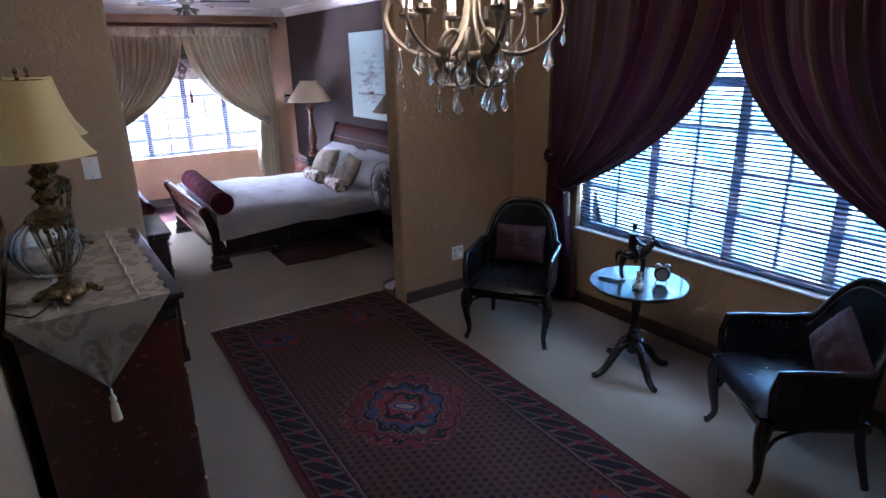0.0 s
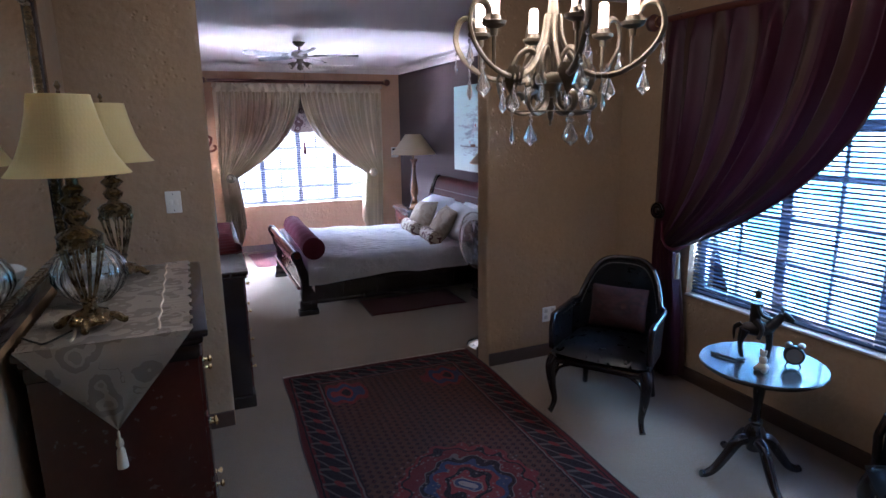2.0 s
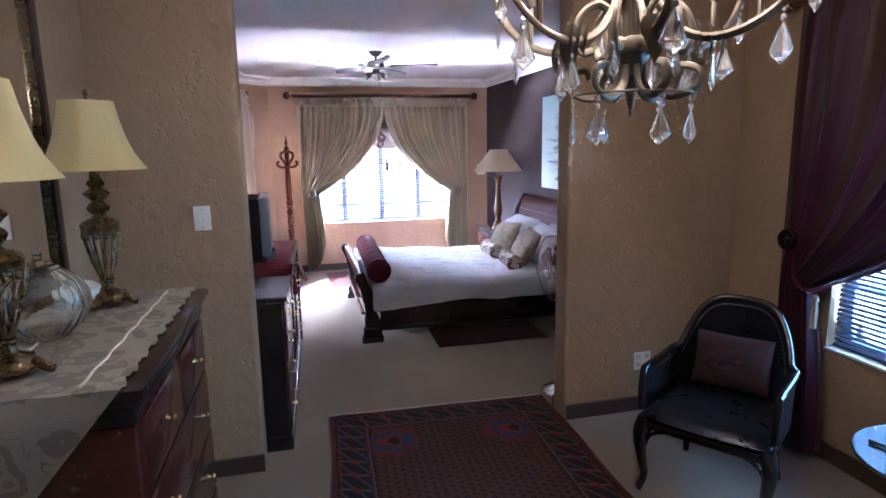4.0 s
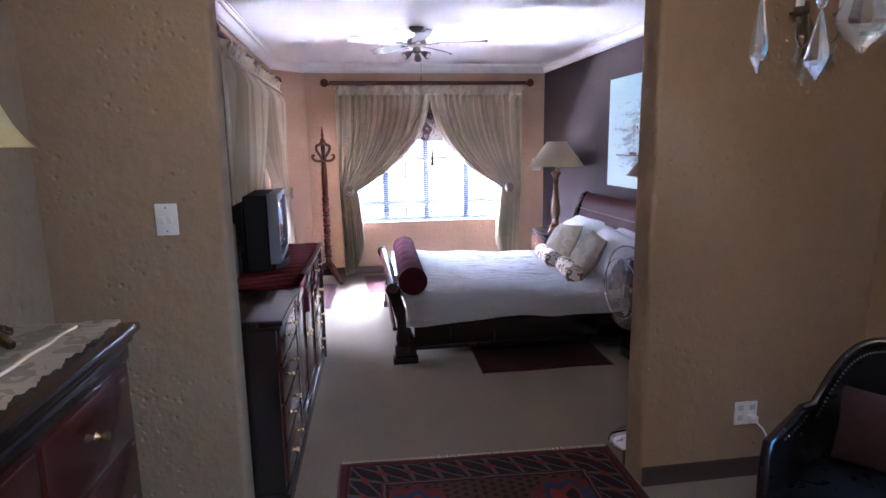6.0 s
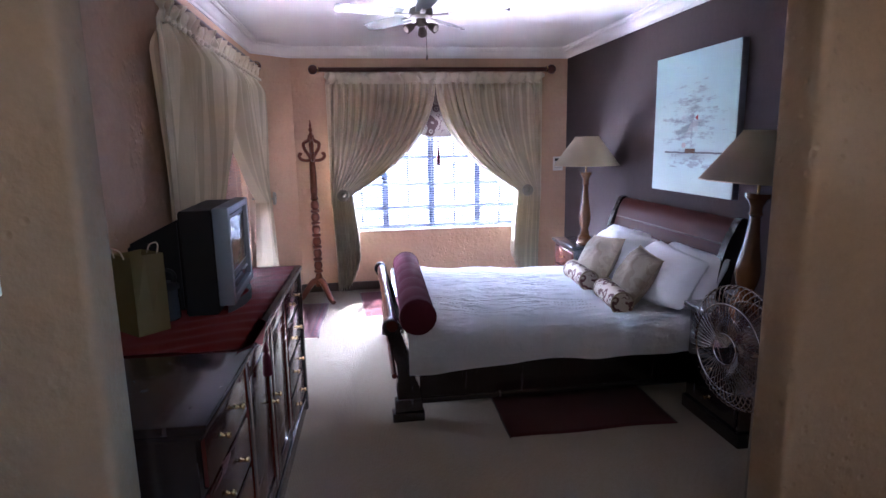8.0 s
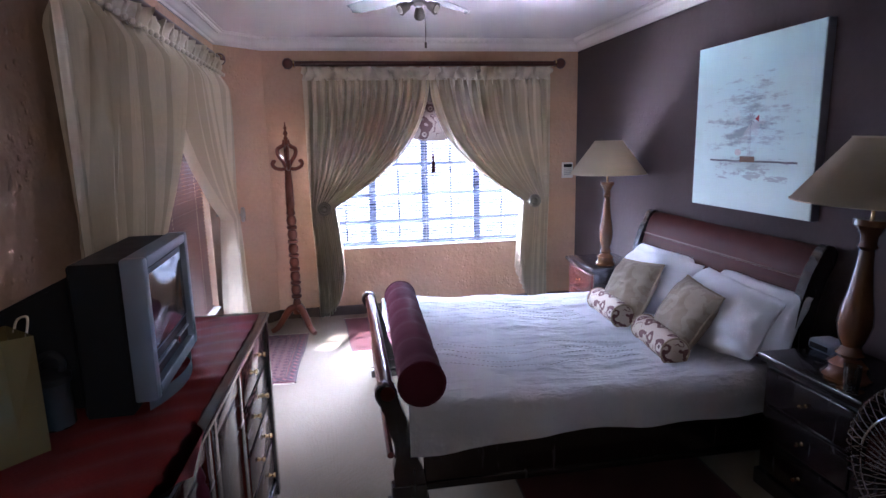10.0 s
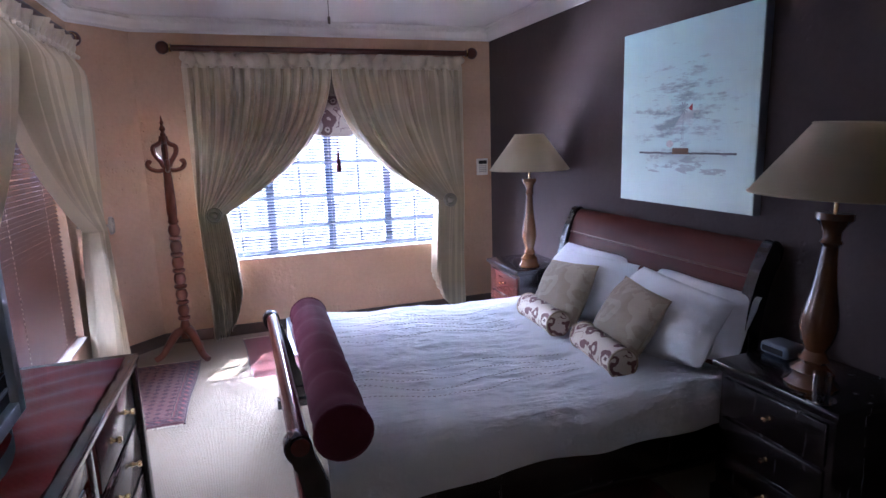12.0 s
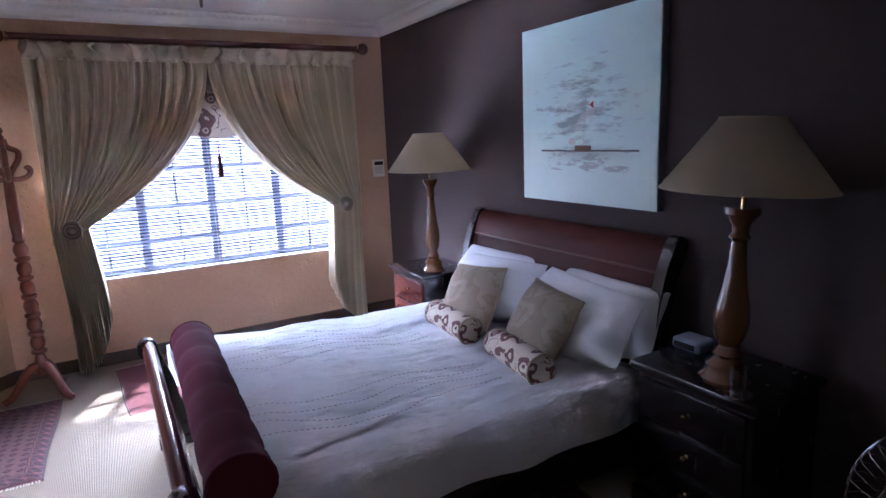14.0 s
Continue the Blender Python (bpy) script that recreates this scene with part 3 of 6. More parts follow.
daylight("backdrop_garden", (0.30, 0.66, 1.0), (0.07, 0.26, 0.42), 2.3, 2.2, 5.4, 5.45, -3.5, 7.5, -1.0, 3.6, "sunlit garden with pale foliage outside the window")
daylight("backdrop_north", (0.90, 0.94, 1.08), (0.80, 0.88, 1.08), 0.46, 0.6, -3.5, 5.6, 12.0, 12.05, -1.0, 3.2, "bright overexposed garden outside the window")
daylight("backdrop_west", (1.0, 0.98, 0.95), (0.8, 0.85, 0.8), 0.6, 0.6, -3.8, -3.75, 3.0, 11.0, -1.0, 3.0, "bright garden outside the bedroom side window")
single("ground", box(bm_new(), -60, 60, -60, 70, -1.2, -1.0), simple("garden_ground", (0.12, 0.13, 0.06), 0.95, scale=0.6), "grass and soil outside the house", "ground", "", "structure", False)


# ---- curtains ----
def tied_curtain(parent, name, axis, plane, into, outer, inner, ztop, tie_at, tie_w, ztie, zbot, flare, material, folds=15, amp=0.022, power=2.0, hem=0.05, label=""):
    """One hanging drawn to a tie. axis: the way along the wall; plane: the wall-parallel plane of the cloth; into: +1 or -1 to the room.
    outer, inner: ends of the top edge; tie_at, tie_w: where and how wide the gather is."""
    bm = bm_new()
    nu, nv = folds * 12, 64
    uvl = bm.loops.layers.uv.new("uv")
    sgn = 1 if inner > outer else -1
    width = abs(inner - outer)

    def point(u, v):
        z = ztop + (zbot - ztop) * v
        if z > ztie:
            s = (ztop - z) / (ztop - ztie)
            w = s ** power
            # the outer selvedge hardly moves, the inner one is swept aside
            p_out = outer
            p_in = inner + (tie_at + sgn * tie_w / 2 - inner) * w
            sag = 0.10 * math.sin(math.pi * s) * u * (1 if s < 1 else 0)
            z2 = z - sag * smooth01(s * 2) * 0.5
            depth = amp * (1 - 0.3 * w) * smooth01(s * 6 + 0.25)
        else:
            s = (ztie - z) / (ztie - zbot)
            k = math.sin(s * math.pi / 2)
            p_out = outer + sgn * 0.03 * k
            p_in = tie_at + sgn * tie_w / 2 + sgn * flare * k
            z2, depth = z + hem * s * u ** 3, amp * (0.7 + 0.5 * s)
        q = p_out + (p_in - p_out) * u
        ph = u * folds * 2 * math.pi
        d = depth * (1.9 * abs(math.sin(ph / 2 + 0.6 * math.sin(ph * 0.37 + v * 2.0) + 0.3 * math.sin(ph * 0.83))) ** 1.5 - 0.9 + 0.30 * math.sin(ph * 1.9 + 3 * v))
        r = plane + into * (d + 0.012 * math.sin(u * 9 + v * 7)) * smooth01(u * 14)
        return (r, q, z2) if axis == "y" else (q, r, z2)

    sheet(bm, point, nu, nv)
    bm.faces.ensure_lookup_table()
    for idx, fc in enumerate(bm.faces):
        i, j = idx % nu, idx // nu
        for lp, (du, dv) in zip(fc.loops, ((0, 0), (1, 0), (1, 1), (0, 1))):
            lp[uvl].uv = ((i + du) / nu * width * 1.0, (j + dv) / nv)
    ob = part(name, bm, material, parent, label)
    return ob


def curtain_pair(name, axis, plane, into, a0, mid, a1, ztop, tie0, tie1, tie_w, ztie, zbot, flare, material, label, folds, amp, power, headmat, group="", lap=0.03, hem=0.05, ties=None):
    for sd, outer, tie_at in ((0, a0, tie0), (1, a1, tie1)):
        tie_w = ties[sd] if ties else tie_w
        c = thing(name, (0, 0, 0), label, "curtain", group)
        inner = mid + (lap if (a1 < a0) == (sd == 0) else -lap) * -1
        tied_curtain(c, "drape", axis, plane, into, outer, inner, ztop - 0.10 if headmat else ztop, tie_at, tie_w, ztie, zbot, flare, material, folds, amp, power, hem)
        if headmat:
            lo, hi = min(outer, inner), max(outer, inner)
            n = max(6, int((hi - lo) / 0.085))

            def head(u, v):
                ph = u * n * 2 * math.pi
                wild = noise.noise(Vector((u * n * 1.3, v * 2.0, lo)))
                pinch = 1 - 0.55 * smooth01(v * 1.3)
                d = (0.046 + 0.022 * wild) * abs(math.sin(ph / 2 + 0.8 * wild)) ** 1.3 * pinch + 0.016 * wild * (1 - v)
                lean_q = 0.032 * (1 - v) * math.sin(ph * 0.5 + 3.0 * wild)
                q, r, z = lo + (hi - lo) * u + lean_q, plane + into * (0.004 + d), ztop + 0.008 * wild - 0.115 * v
                return (r, q, z) if axis == "y" else (q, r, z)
            part("heading", sheet(bm_new(), head, n * 8, 12, 0.003), headmat, c, "pleated satin heading")
            bme = finish(ball(bm_new(), (0, 0, 0), 0.014, seg=8), "button", SATIN)
            for i in range(n):
                q = lo + (hi - lo) * (i + 0.5) / n
                r = plane + into * 0.042
                piece("button", bme, c, Matrix.Translation((r, q, ztop - 0.105) if axis == "y" else (q, r, ztop - 0.105)))


curtain_pair("curtain", "x", 8.875, -1, -0.045, 1.108, 2.272, 2.335, 0.09, 2.085, 0.19, 1.08, 0.035, 0.06, CURT, "champagne striped curtain with painted fold highlights, tied back beside the bedroom window", 15, 0.072, 2.0, SATIN, "bedroom curtains", 0.0, 0.36)
curtain_pair("curtain", "y", -0.63, 1, 5.55, 6.91, 8.22, 2.300, 5.95, 8.19, 0.16, 1.10, 0.05, 0.16, CURT, "champagne striped curtain with painted fold highlights, tied back at the side window", 15, 0.074, 1.8, CURT, "bedroom curtains", 0.02, 0.05, (0.60, 0.16))
curtain_pair("burgundy_curtain", "y", 2.485, -1, 3.47, 2.09, 0.70, 2.38, 3.34, 0.84, 0.20, 0.93, 0.03, 0.10, CURT_DARK, "dark burgundy striped curtain swept back from the window", 9, 0.042, 2.3, None, "sitting curtains", 0.065)


def rod(name, axis, plane, a0, a1, z, r, wall_at, label):
    w = thing(name, (0, 0, 0), label, "curtain rod")
    pt = (lambda q, p=plane, h=z: (p, q, h)) if axis == "y" else (lambda q, p=plane, h=z: (q, p, h))
    part("pole", tube(bm_new(), [pt(a0), pt(a1)], r, 14), ROD, w)
    for q, s in ((a0, -1), (a1, 1)):
        bm = bm_new()
        prof = [(0.0, 0.0), (r * 1.35, 0.002), (r * 1.35, 0.012), (r * 0.9, 0.018), (r * 1.7, 0.03), (r * 2.3, 0.055), (r * 2.1, 0.085), (r * 1.2, 0.105), (0.0, 0.112)]
        lathe(bm, prof, 16)
        rot = Euler((radians(-90 * s), 0, 0)).to_matrix() if axis == "y" else Euler((0, radians(90 * s), 0)).to_matrix()
        bmesh.ops.rotate(bm, verts=bm.verts, matrix=rot)
        bmesh.ops.translate(bm, verts=bm.verts, vec=pt(q))
        part("finial", bm, ROD, w)
        bm = bm_new()
        tube(bm, [pt(q + s * 0.006), pt(q + s * 0.016)], r * 1.5, 14)
        part("collar", bm, BRASS, w, "brass collar")
        inset = q - s * 0.10
        part("bracket", tube(bm_new(), [pt(inset, wall_at), pt(inset)], 0.010, 8), ROD, w)
    return w


rod("curtain_rod", "x", 8.88, -0.10, 2.31, 2.368, 0.022, YN, "dark red wooden curtain rod with round finials")
rod("curtain_rod", "y", -0.64, 5.46, 8.30, 2.335, 0.021, XW, "dark red wooden curtain rod over the side window")
rod("curtain_rod", "y", 2.50, 0.60, 3.54, 2.40, 0.024, XE, "dark wooden curtain rod over the sitting window")


def holdback(loc, axis, wall_at, material, r, label):
    w = thing("curtain_holdback", loc, label, "holdback", "holdbacks")
    prof = [(0.0, 0.0), (r, 0.0), (r, 0.012), (r * 0.90, 0.020), (r * 0.80, 0.004), (r * 0.68, 0.018), (r * 0.58, 0.018), (r * 0.48, 0.003), (r * 0.36, 0.016), (r * 0.2, 0.022), (0.0, 0.023)]
    bm = lathe(bm_new(), prof, 28)
    rot = {"-y": (90, 0, 0), "x": (0, 90, 0), "-x": (0, -90, 0)}[axis]
    m = Euler([radians(v) for v in rot]).to_matrix()
    bmesh.ops.rotate(bm, verts=bm.verts, matrix=m)
    part("rosette", bm, material, w)
    n = m @ Vector((0, 0, 1))
    back = n * -abs(wall_at)
    part("stem", tube(bm_new(), [(0, 0, 0), back], 0.009, 8), material, w)


for x in (0.085, 2.085):
    holdback((x, 8.768, 1.078), "-y", YN - 8.768, PEWTER, 0.062, "round pewter curtain holdback with concentric rings")
holdback((-0.545, 8.205, 1.12), "x", 0.195, PEWTER, 0.060, "round pewter curtain holdback with concentric rings")
holdback((2.44, 3.39, 1.172), "-x", 0.16, BLACKWOOD, 0.058, "dark wooden curtain holdback knob on the wall")

tie = thing("tieback_cord", (2.43, 3.30, 0.0), "twisted cream and burgundy tieback cord with tassel", "tieback")
part("cord", tube(bm_new(), spline([(0.06, 0.10, 1.16), (0.0, 0.03, 1.0), (-0.02, -0.06, 0.94), (0.05, -0.12, 0.96), (0.14, -0.10, 1.0)], 5), 0.010, 6), BURGUNDY, tie)
part("tassel", lathe(bm_new(), [(0.0, 0.92), (0.012, 0.91), (0.016, 0.89), (0.010, 0.875), (0.014, 0.86), (0.016, 0.74), (0.0, 0.74)], 12, (0.02, -0.10)), BEIGE_CLOTH, tie)

# pointed roman valance with a tassel
val = thing("roman_valance", (0, 0, 0), "cream roman blind valance with burgundy paisley motifs", "valance")


def valance(u, v):
    x = 0.07 + 1.98 * u
    d = abs(x - 1.13)
    low = 1.655 + 0.055 * smooth01(d / 0.22) - 0.035 * abs(math.sin((x - 1.13) * 8)) + 0.02
    z = 2.30 + (low - 2.30) * v
    return (x, YN - 0.030 - 0.010 * math.sin(v * math.pi * 3.0) ** 2, z)


part("fabric", sheet(bm_new(), valance, 60, 16, 0.004), PAISLEY_VAL, val)
part("tassel", lathe(bm_new(), [(0.0, 1.655), (0.004, 1.64), (0.004, 1.54), (0.012, 1.53), (0.014, 1.505), (0.008, 1.49), (0.018, 1.47), (0.022, 1.37), (0.0, 1.37)], 12, (1.13, YN - 0.045)), BURGUNDY, val, "burgundy silk tassel")
val2 = thing("roman_valance", (0, 0, 0), "cream roman blind valance at the side window", "valance")
part("fabric", sheet(bm_new(), lambda u, v: (XW + 0.034 + 0.01 * math.sin(v * 9) ** 2, 6.38 + 1.6 * u, 2.22 + (1.80 - 2.22) * v), 30, 10, 0.004), PAISLEY_VAL, val2)

# ---- rugs ----


def rug(name, loc, hx, hy, material, label, rz=0.0, fringe=0.02):
    w = thing(name, loc, label, "rug", "", rz)

    def top(u, v):
        x, y = (u * 2 - 1) * hx, (v * 2 - 1) * hy
        e = min(hx - abs(x), hy - abs(y))
        return (x + 0.006 * math.sin(y * 7), y + 0.006 * math.sin(x * 9), 0.004 + 0.007 * smooth01(e / 0.02) + 0.0015 * math.sin(x * 11 + y * 5))
    part("woven_body", sheet(bm_new(), top, 24, 50, -0.003), material, w)
    if fringe:
        bm = bm_new()
        for s in (-1, 1):
            for i in range(int(hx * 2 / 0.012)):
                x = -hx + i * 0.012 + random.uniform(-0.003, 0.003)
                tube(bm, [(x, s * (hy - 0.004), 0.006), (x + random.uniform(-0.006, 0.006), s * (hy + fringe), 0.003)], 0.0022, 4)
        part("fringe", bm, CREAM_CORD, w, "cream cotton fringe")["kind"] = "stuff"
    for s in (-1, 1):
        part("binding", tube(bm_new(), [(s * hx + 0.006 * math.sin(y * 7), y, 0.005) for y in (hy * (k / 20 - 1) for k in range(41))], 0.005, 6), CORD_DARK, w)
    return w


rug("oriental_rug", (0.685, 2.73, 0.0), 0.712, 1.655, RUG, "dark red oriental rug with medallion and patterned border", -2.4)
rug("small_rug", (-0.385, 7.935, 0.0), 0.26, 0.55, RUG_SMALL, "faded rose oriental mat in front of the coat stand", -2.0, 0.012)
rug("red_rug", (0.70, 8.40, 0.0), 0.46, 0.46, RUG_SMALL, "red woven rug in the sun patch under the window", 4.0, 0.02)
rug("bedside_rug", (1.515, 5.725, 0.0), 0.49, 0.27, RUG_BED, "dark red plain rug half under the bed", 0.0, 0.0)

# ---- bed ----
bed = thing("sleigh_bed", (0, 0, 0), "dark mahogany sleigh bed with curved head and foot", "bed")
BY0, BY1 = 5.755, 7.415


def post_outline(pts):
    return [tuple(p)[:2] for p in spline([(a, b, 0) for a, b in pts], 4)]


FOOT = post_outline([(a - 0.020, b * 0.95) for a, b in [(0.45, 0.135), (0.44, 0.22), (0.455, 0.32), (0.425, 0.44), (0.41, 0.53), (0.385, 0.57), (0.372, 0.615), (0.395, 0.655), (0.435, 0.66), (0.466, 0.635), (0.475, 0.58), (0.50, 0.50), (0.53, 0.40), (0.545, 0.30), (0.575, 0.22), (0.585, 0.135)]])
HEAD = post_outline([(a, b * 1.036) for a, b in [(2.36, 0.135), (2.37, 0.35), (2.38, 0.60), (2.405, 0.80), (2.455, 0.96), (2.49, 1.02), (2.505, 1.065), (2.54, 1.085), (2.575, 1.07), (2.585, 1.03), (2.57, 0.98), (2.53, 0.90), (2.485, 0.72), (2.465, 0.50), (2.46, 0.13)]])
for y in (BY0, BY1 - 0.06):
    part("foot_post", prism(bm_new(), FOOT, "y", y, y + 0.06, 0.006), BLACKWOOD, bed)
    bm = box(bm_new(), 0.394, 0.582, y - 0.012, y + 0.072, 0.0, 0.055, 0.006)
    box(bm, 0.409, 0.572, y - 0.005, y + 0.065, 0.055, 0.14, 0.012)
    part("foot_block", bm, BLACKWOOD, bed)
    part("head_post", prism(bm_new(), HEAD, "y", y, y + 0.06, 0.006), BLACKWOOD, bed)
    part("head_block", box(bm_new(), 2.33, 2.49, y - 0.01, y + 0.07, 0, 0.14, 0.01), BLACKWOOD, bed)


def foot_panel(u, v):
    z = 0.19 + 0.38 * v
    x = 0.48 - 0.06 * smooth01(v * 1.1) + 0.02 * math.sin(v * 6.0)
    return (x, BY0 + 0.06 + (BY1 - BY0 - 0.12) * u, z)


def head_panel(u, v):
    """The panel bows forward at half height and rolls back over its top edge."""
    if v < 0.75:
        k = v / 0.75
        z = 0.30 + 0.66 * k
        x = 2.400 + 0.075 * k ** 2.4 - 0.014 * math.sin(k * math.pi)
    else:
        a = (v - 0.75) / 0.25 * radians(150)
        x = 2.475 + 0.070 * (1 - math.cos(a)) * 0.62 + 0.030 * math.sin(a / 2)
        z = 0.96 + 0.150 * math.sin(min(a, radians(115)) * 0.783) - 0.030 * max(0.0, (a - radians(115)) / radians(35))
    return (x, BY0 + 0.06 + (BY1 - BY0 - 0.12) * u, z)


part("footboard", sheet(bm_new(), foot_panel, 4, 18, 0.03), MAHOG, bed)
part("headboard", sheet(bm_new(), head_panel, 4, 40, 0.022), MAHOG_RED, bed, "polished red mahogany headboard panel")
part("foot_roll", tube(bm_new(), [(0.408, BY0 - 0.012, 0.588), (0.408, BY1 + 0.012, 0.588)], 0.033, 16), MAHOG, bed)
part("head_bead", tube(bm_new(), [(2.470, BY0 + 0.061, 0.955), (2.470, BY1 - 0.061, 0.955)], 0.006, 8), CHERRY, bed, "thin lighter wooden bead")
part("foot_rail", tube(bm_new(), [(0.414, BY0 + 0.061, 0.26), (0.414, BY1 - 0.061, 0.26)], 0.016, 10), MAHOG, bed)
for y in (BY0 + 0.012, BY1 - 0.042):
    bm = box(bm_new(), 0.56, 2.38, y, y + 0.03, 0.11, 0.40, 0.005)
    box(bm, 0.57, 2.37, y - 0.008, y + 0.038, 0.10, 0.135, 0.006)
    part("side_rail", bm, BLACKWOOD, bed)
part("slat_base", box(bm_new(), 0.54, 2.36, BY0 + 0.05, BY1 - 0.05, 0.30, 0.36), BLACKWOOD, bed)
part("mattress", box(bm_new(), 0.53, 2.36, BY0 + 0.045, BY1 - 0.045, 0.362, 0.47, 0.04, 4), WHITE_LINEN, bed, "white mattress")


def duvet_f(u, v):
    """u along the bed, v across it, with both sides hanging down."""
    x = 0.495 + 1.865 * u
    half = (BY1 - BY0) / 2 + 0.045
    mid = (BY0 + BY1) / 2
    low = 0.050 * smooth01((u - 0.10) / 0.5)
    drop = 0.272 - 1.4 * low + 0.012 * math.sin(u * 9 + 1)
    length = half + drop - 0.05
    s = (v * 2 - 1) * length
    a = abs(s)
    r = 0.07
    flat = half - r
    arc = r * math.pi / 2
    if a < flat:
        yy, zz = a, 0.0
    elif a < flat + arc:
        t = (a - flat) / r
        yy, zz = flat + r * math.sin(t), -r * (1 - math.cos(t))
    else:
        yy, zz = half + 0.012 * math.sin(x * 13 + (4 if s > 0 else 0)) * min(1, (a - flat - arc) / 0.15), -r - (a - flat - arc)
    y = mid + (yy if s > 0 else -yy)
    puff = 0.016 * noise.noise(Vector((x * 2.1, y * 2.7, 0.3))) + 0.007 * noise.noise(Vector((x * 5.5, y * 7, 1.3)))
    ridge = 0.010 * (1 - abs(noise.noise(Vector((x * 1.6 + 3, y * 6.5, 2.0)))) * 2.4) + 0.008 * (1 - abs(noise.noise(Vector((x * 4 + 3, y * 13, 5.0)))) * 2.4)
    z = 0.562 - low + zz + (puff + ridge) * (1 if a < flat + arc else 0.5) - 0.02 * smooth01((u - 0.9) * 10)
    return (x, y, z)


duvet = single("duvet", sheet(bm_new(), duvet_f, 130, 210, -0.012), DUVET, "white embroidered cotton duvet spread over the bed", "duvet")
stitch = bm_new()
for k in range(9):
    off = 0.07 * k if k < 4 else 0.30 + 0.07 * k
    for i in range(52):
        u = 0.06 + 0.62 * i / 52
        v = 0.25 + (0.02 * math.sin(u * 14 + k * 0.4) + off * 0.62)
        if v < 0.80:
            p = Vector(duvet_f(u, v))
            q = Vector(duvet_f(u + 0.006, v))
            tube(stitch, [p + Vector((0, 0, 0.0025)), q + Vector((0, 0, 0.0025))], 0.0014, 4)
em = part("embroidery", stitch, cloth("thread_taupe", (0.48, 0.43, 0.45), 0.6), duvet, "rows of taupe embroidered stitches")
em["kind"] = "stuff"


def pillow_mesh(bm, w, h, t, sag=0.0, ears=0.05):
    """A stuffed cushion lying in its own xy plane, slumped and creased."""
    def face(sign):
        def f(u, v):
            a, b = u * 2 - 1, v * 2 - 1
            thick = max(0.0, 1 - abs(a) ** 2.2) ** 0.5 * max(0.0, 1 - abs(b) ** 2.2) ** 0.5
            pull = 1 - ears * (1 - abs(a * b)) * (a * a + b * b) * 0.9
            n = noise.noise(Vector((a * 2 + w * 7, b * 2, sign))) * 0.22
            crease = (1 - abs(noise.noise(Vector((a * 3.5 + t * 9, b * 5, sign * 2)))) * 3) * 0.05
            wave = 0.020 * sag * noise.noise(Vector((a * 1.7, b * 1.3, w * 5)))
            droop = sag * 0.05 * (1 - math.cos(a * 2.2)) * (0.5 + 0.5 * b)
            return (a * w / 2 * pull, b * h / 2 * pull - droop, sign * t / 2 * thick * (1 + n + crease) + wave - sag * 0.045 * a * a)
        return f
    sheet(bm, face(1), 32, 26)
    sheet(bm, face(-1), 32, 26)
    bmesh.ops.remove_doubles(bm, verts=bm.verts, dist=0.0008)
    return bm


def pillow(name, m, w, h, t, material, label, piping=None, category="pillow", group="", sag=0.0):
    ob = new(name)
    ob.matrix_basis = m
    tagged(ob, label, category, group)
    part("cover", pillow_mesh(bm_new(), w, h, t, sag), material, ob)
    if piping:
        pts = []
        for k in range(64):
            a = k / 64 * 4
            i, fz = int(a), a % 1
            p = [(-1 + 2 * fz, -1), (1, -1 + 2 * fz), (1 - 2 * fz, 1), (-1, 1 - 2 * fz)][i]
            pull = 1 - 0.05 * (1 - abs(p[0] * p[1])) * (p[0] ** 2 + p[1] ** 2) * 0.9
            pts.append((p[0] * w / 2 * pull, p[1] * h / 2 * pull, 0))
        part("piping", tube(bm_new(), pts, 0.006, 6, True), piping, ob)
    return ob


def lean(x, y, z, tilt, yaw=0.0, roll=0.0):
    """A cushion standing on edge, its face to the foot of the bed, leaning back."""
    return Matrix.Translation((x, y, z)) @ Matrix.Rotation(radians(yaw), 4, "Z") @ Matrix.Rotation(radians(-90 + tilt), 4, "Y") @ Matrix.Rotation(radians(90 + roll), 4, "Z")


pillow("white_pillow", lean(2.345, 7.00, 0.713, 24, 3), 0.70, 0.40, 0.24, WHITE_LINEN, "plump white cotton pillow leaning on the headboard", None, "pillow", "white pillows", 1.0)
pillow("white_pillow", lean(2.35, 6.09, 0.713, 24, -3), 0.70, 0.40, 0.24, WHITE_LINEN, "plump white cotton pillow leaning on the headboard", None, "pillow", "white pillows", 1.0)
pillow("white_pillow", lean(2.235, 6.87, 0.703, 30, 5, 2), 0.72, 0.42, 0.26, WHITE_LINEN, "white cotton pillow in front of another one", None, "pillow", "white pillows", 1.0)
pillow("white_pillow", lean(2.245, 6.16, 0.703, 30, -4, -2), 0.72, 0.42, 0.26, WHITE_LINEN, "white cotton pillow in front of another one", None, "pillow", "white pillows", 1.0)
pillow("square_cushion", lean(2.075, 6.80, 0.693, 32, 8, 5), 0.40, 0.38, 0.19, BEIGE_DAMASK, "beige damask square cushion with corded edge", BEIGE_CLOTH, "cushion", "beige cushions")
pillow("square_cushion", lean(2.07, 6.18, 0.693, 32, -4, -5), 0.40, 0.38, 0.19, BEIGE_DAMASK, "beige damask square cushion with corded edge", BEIGE_CLOTH, "cushion", "beige cushions")


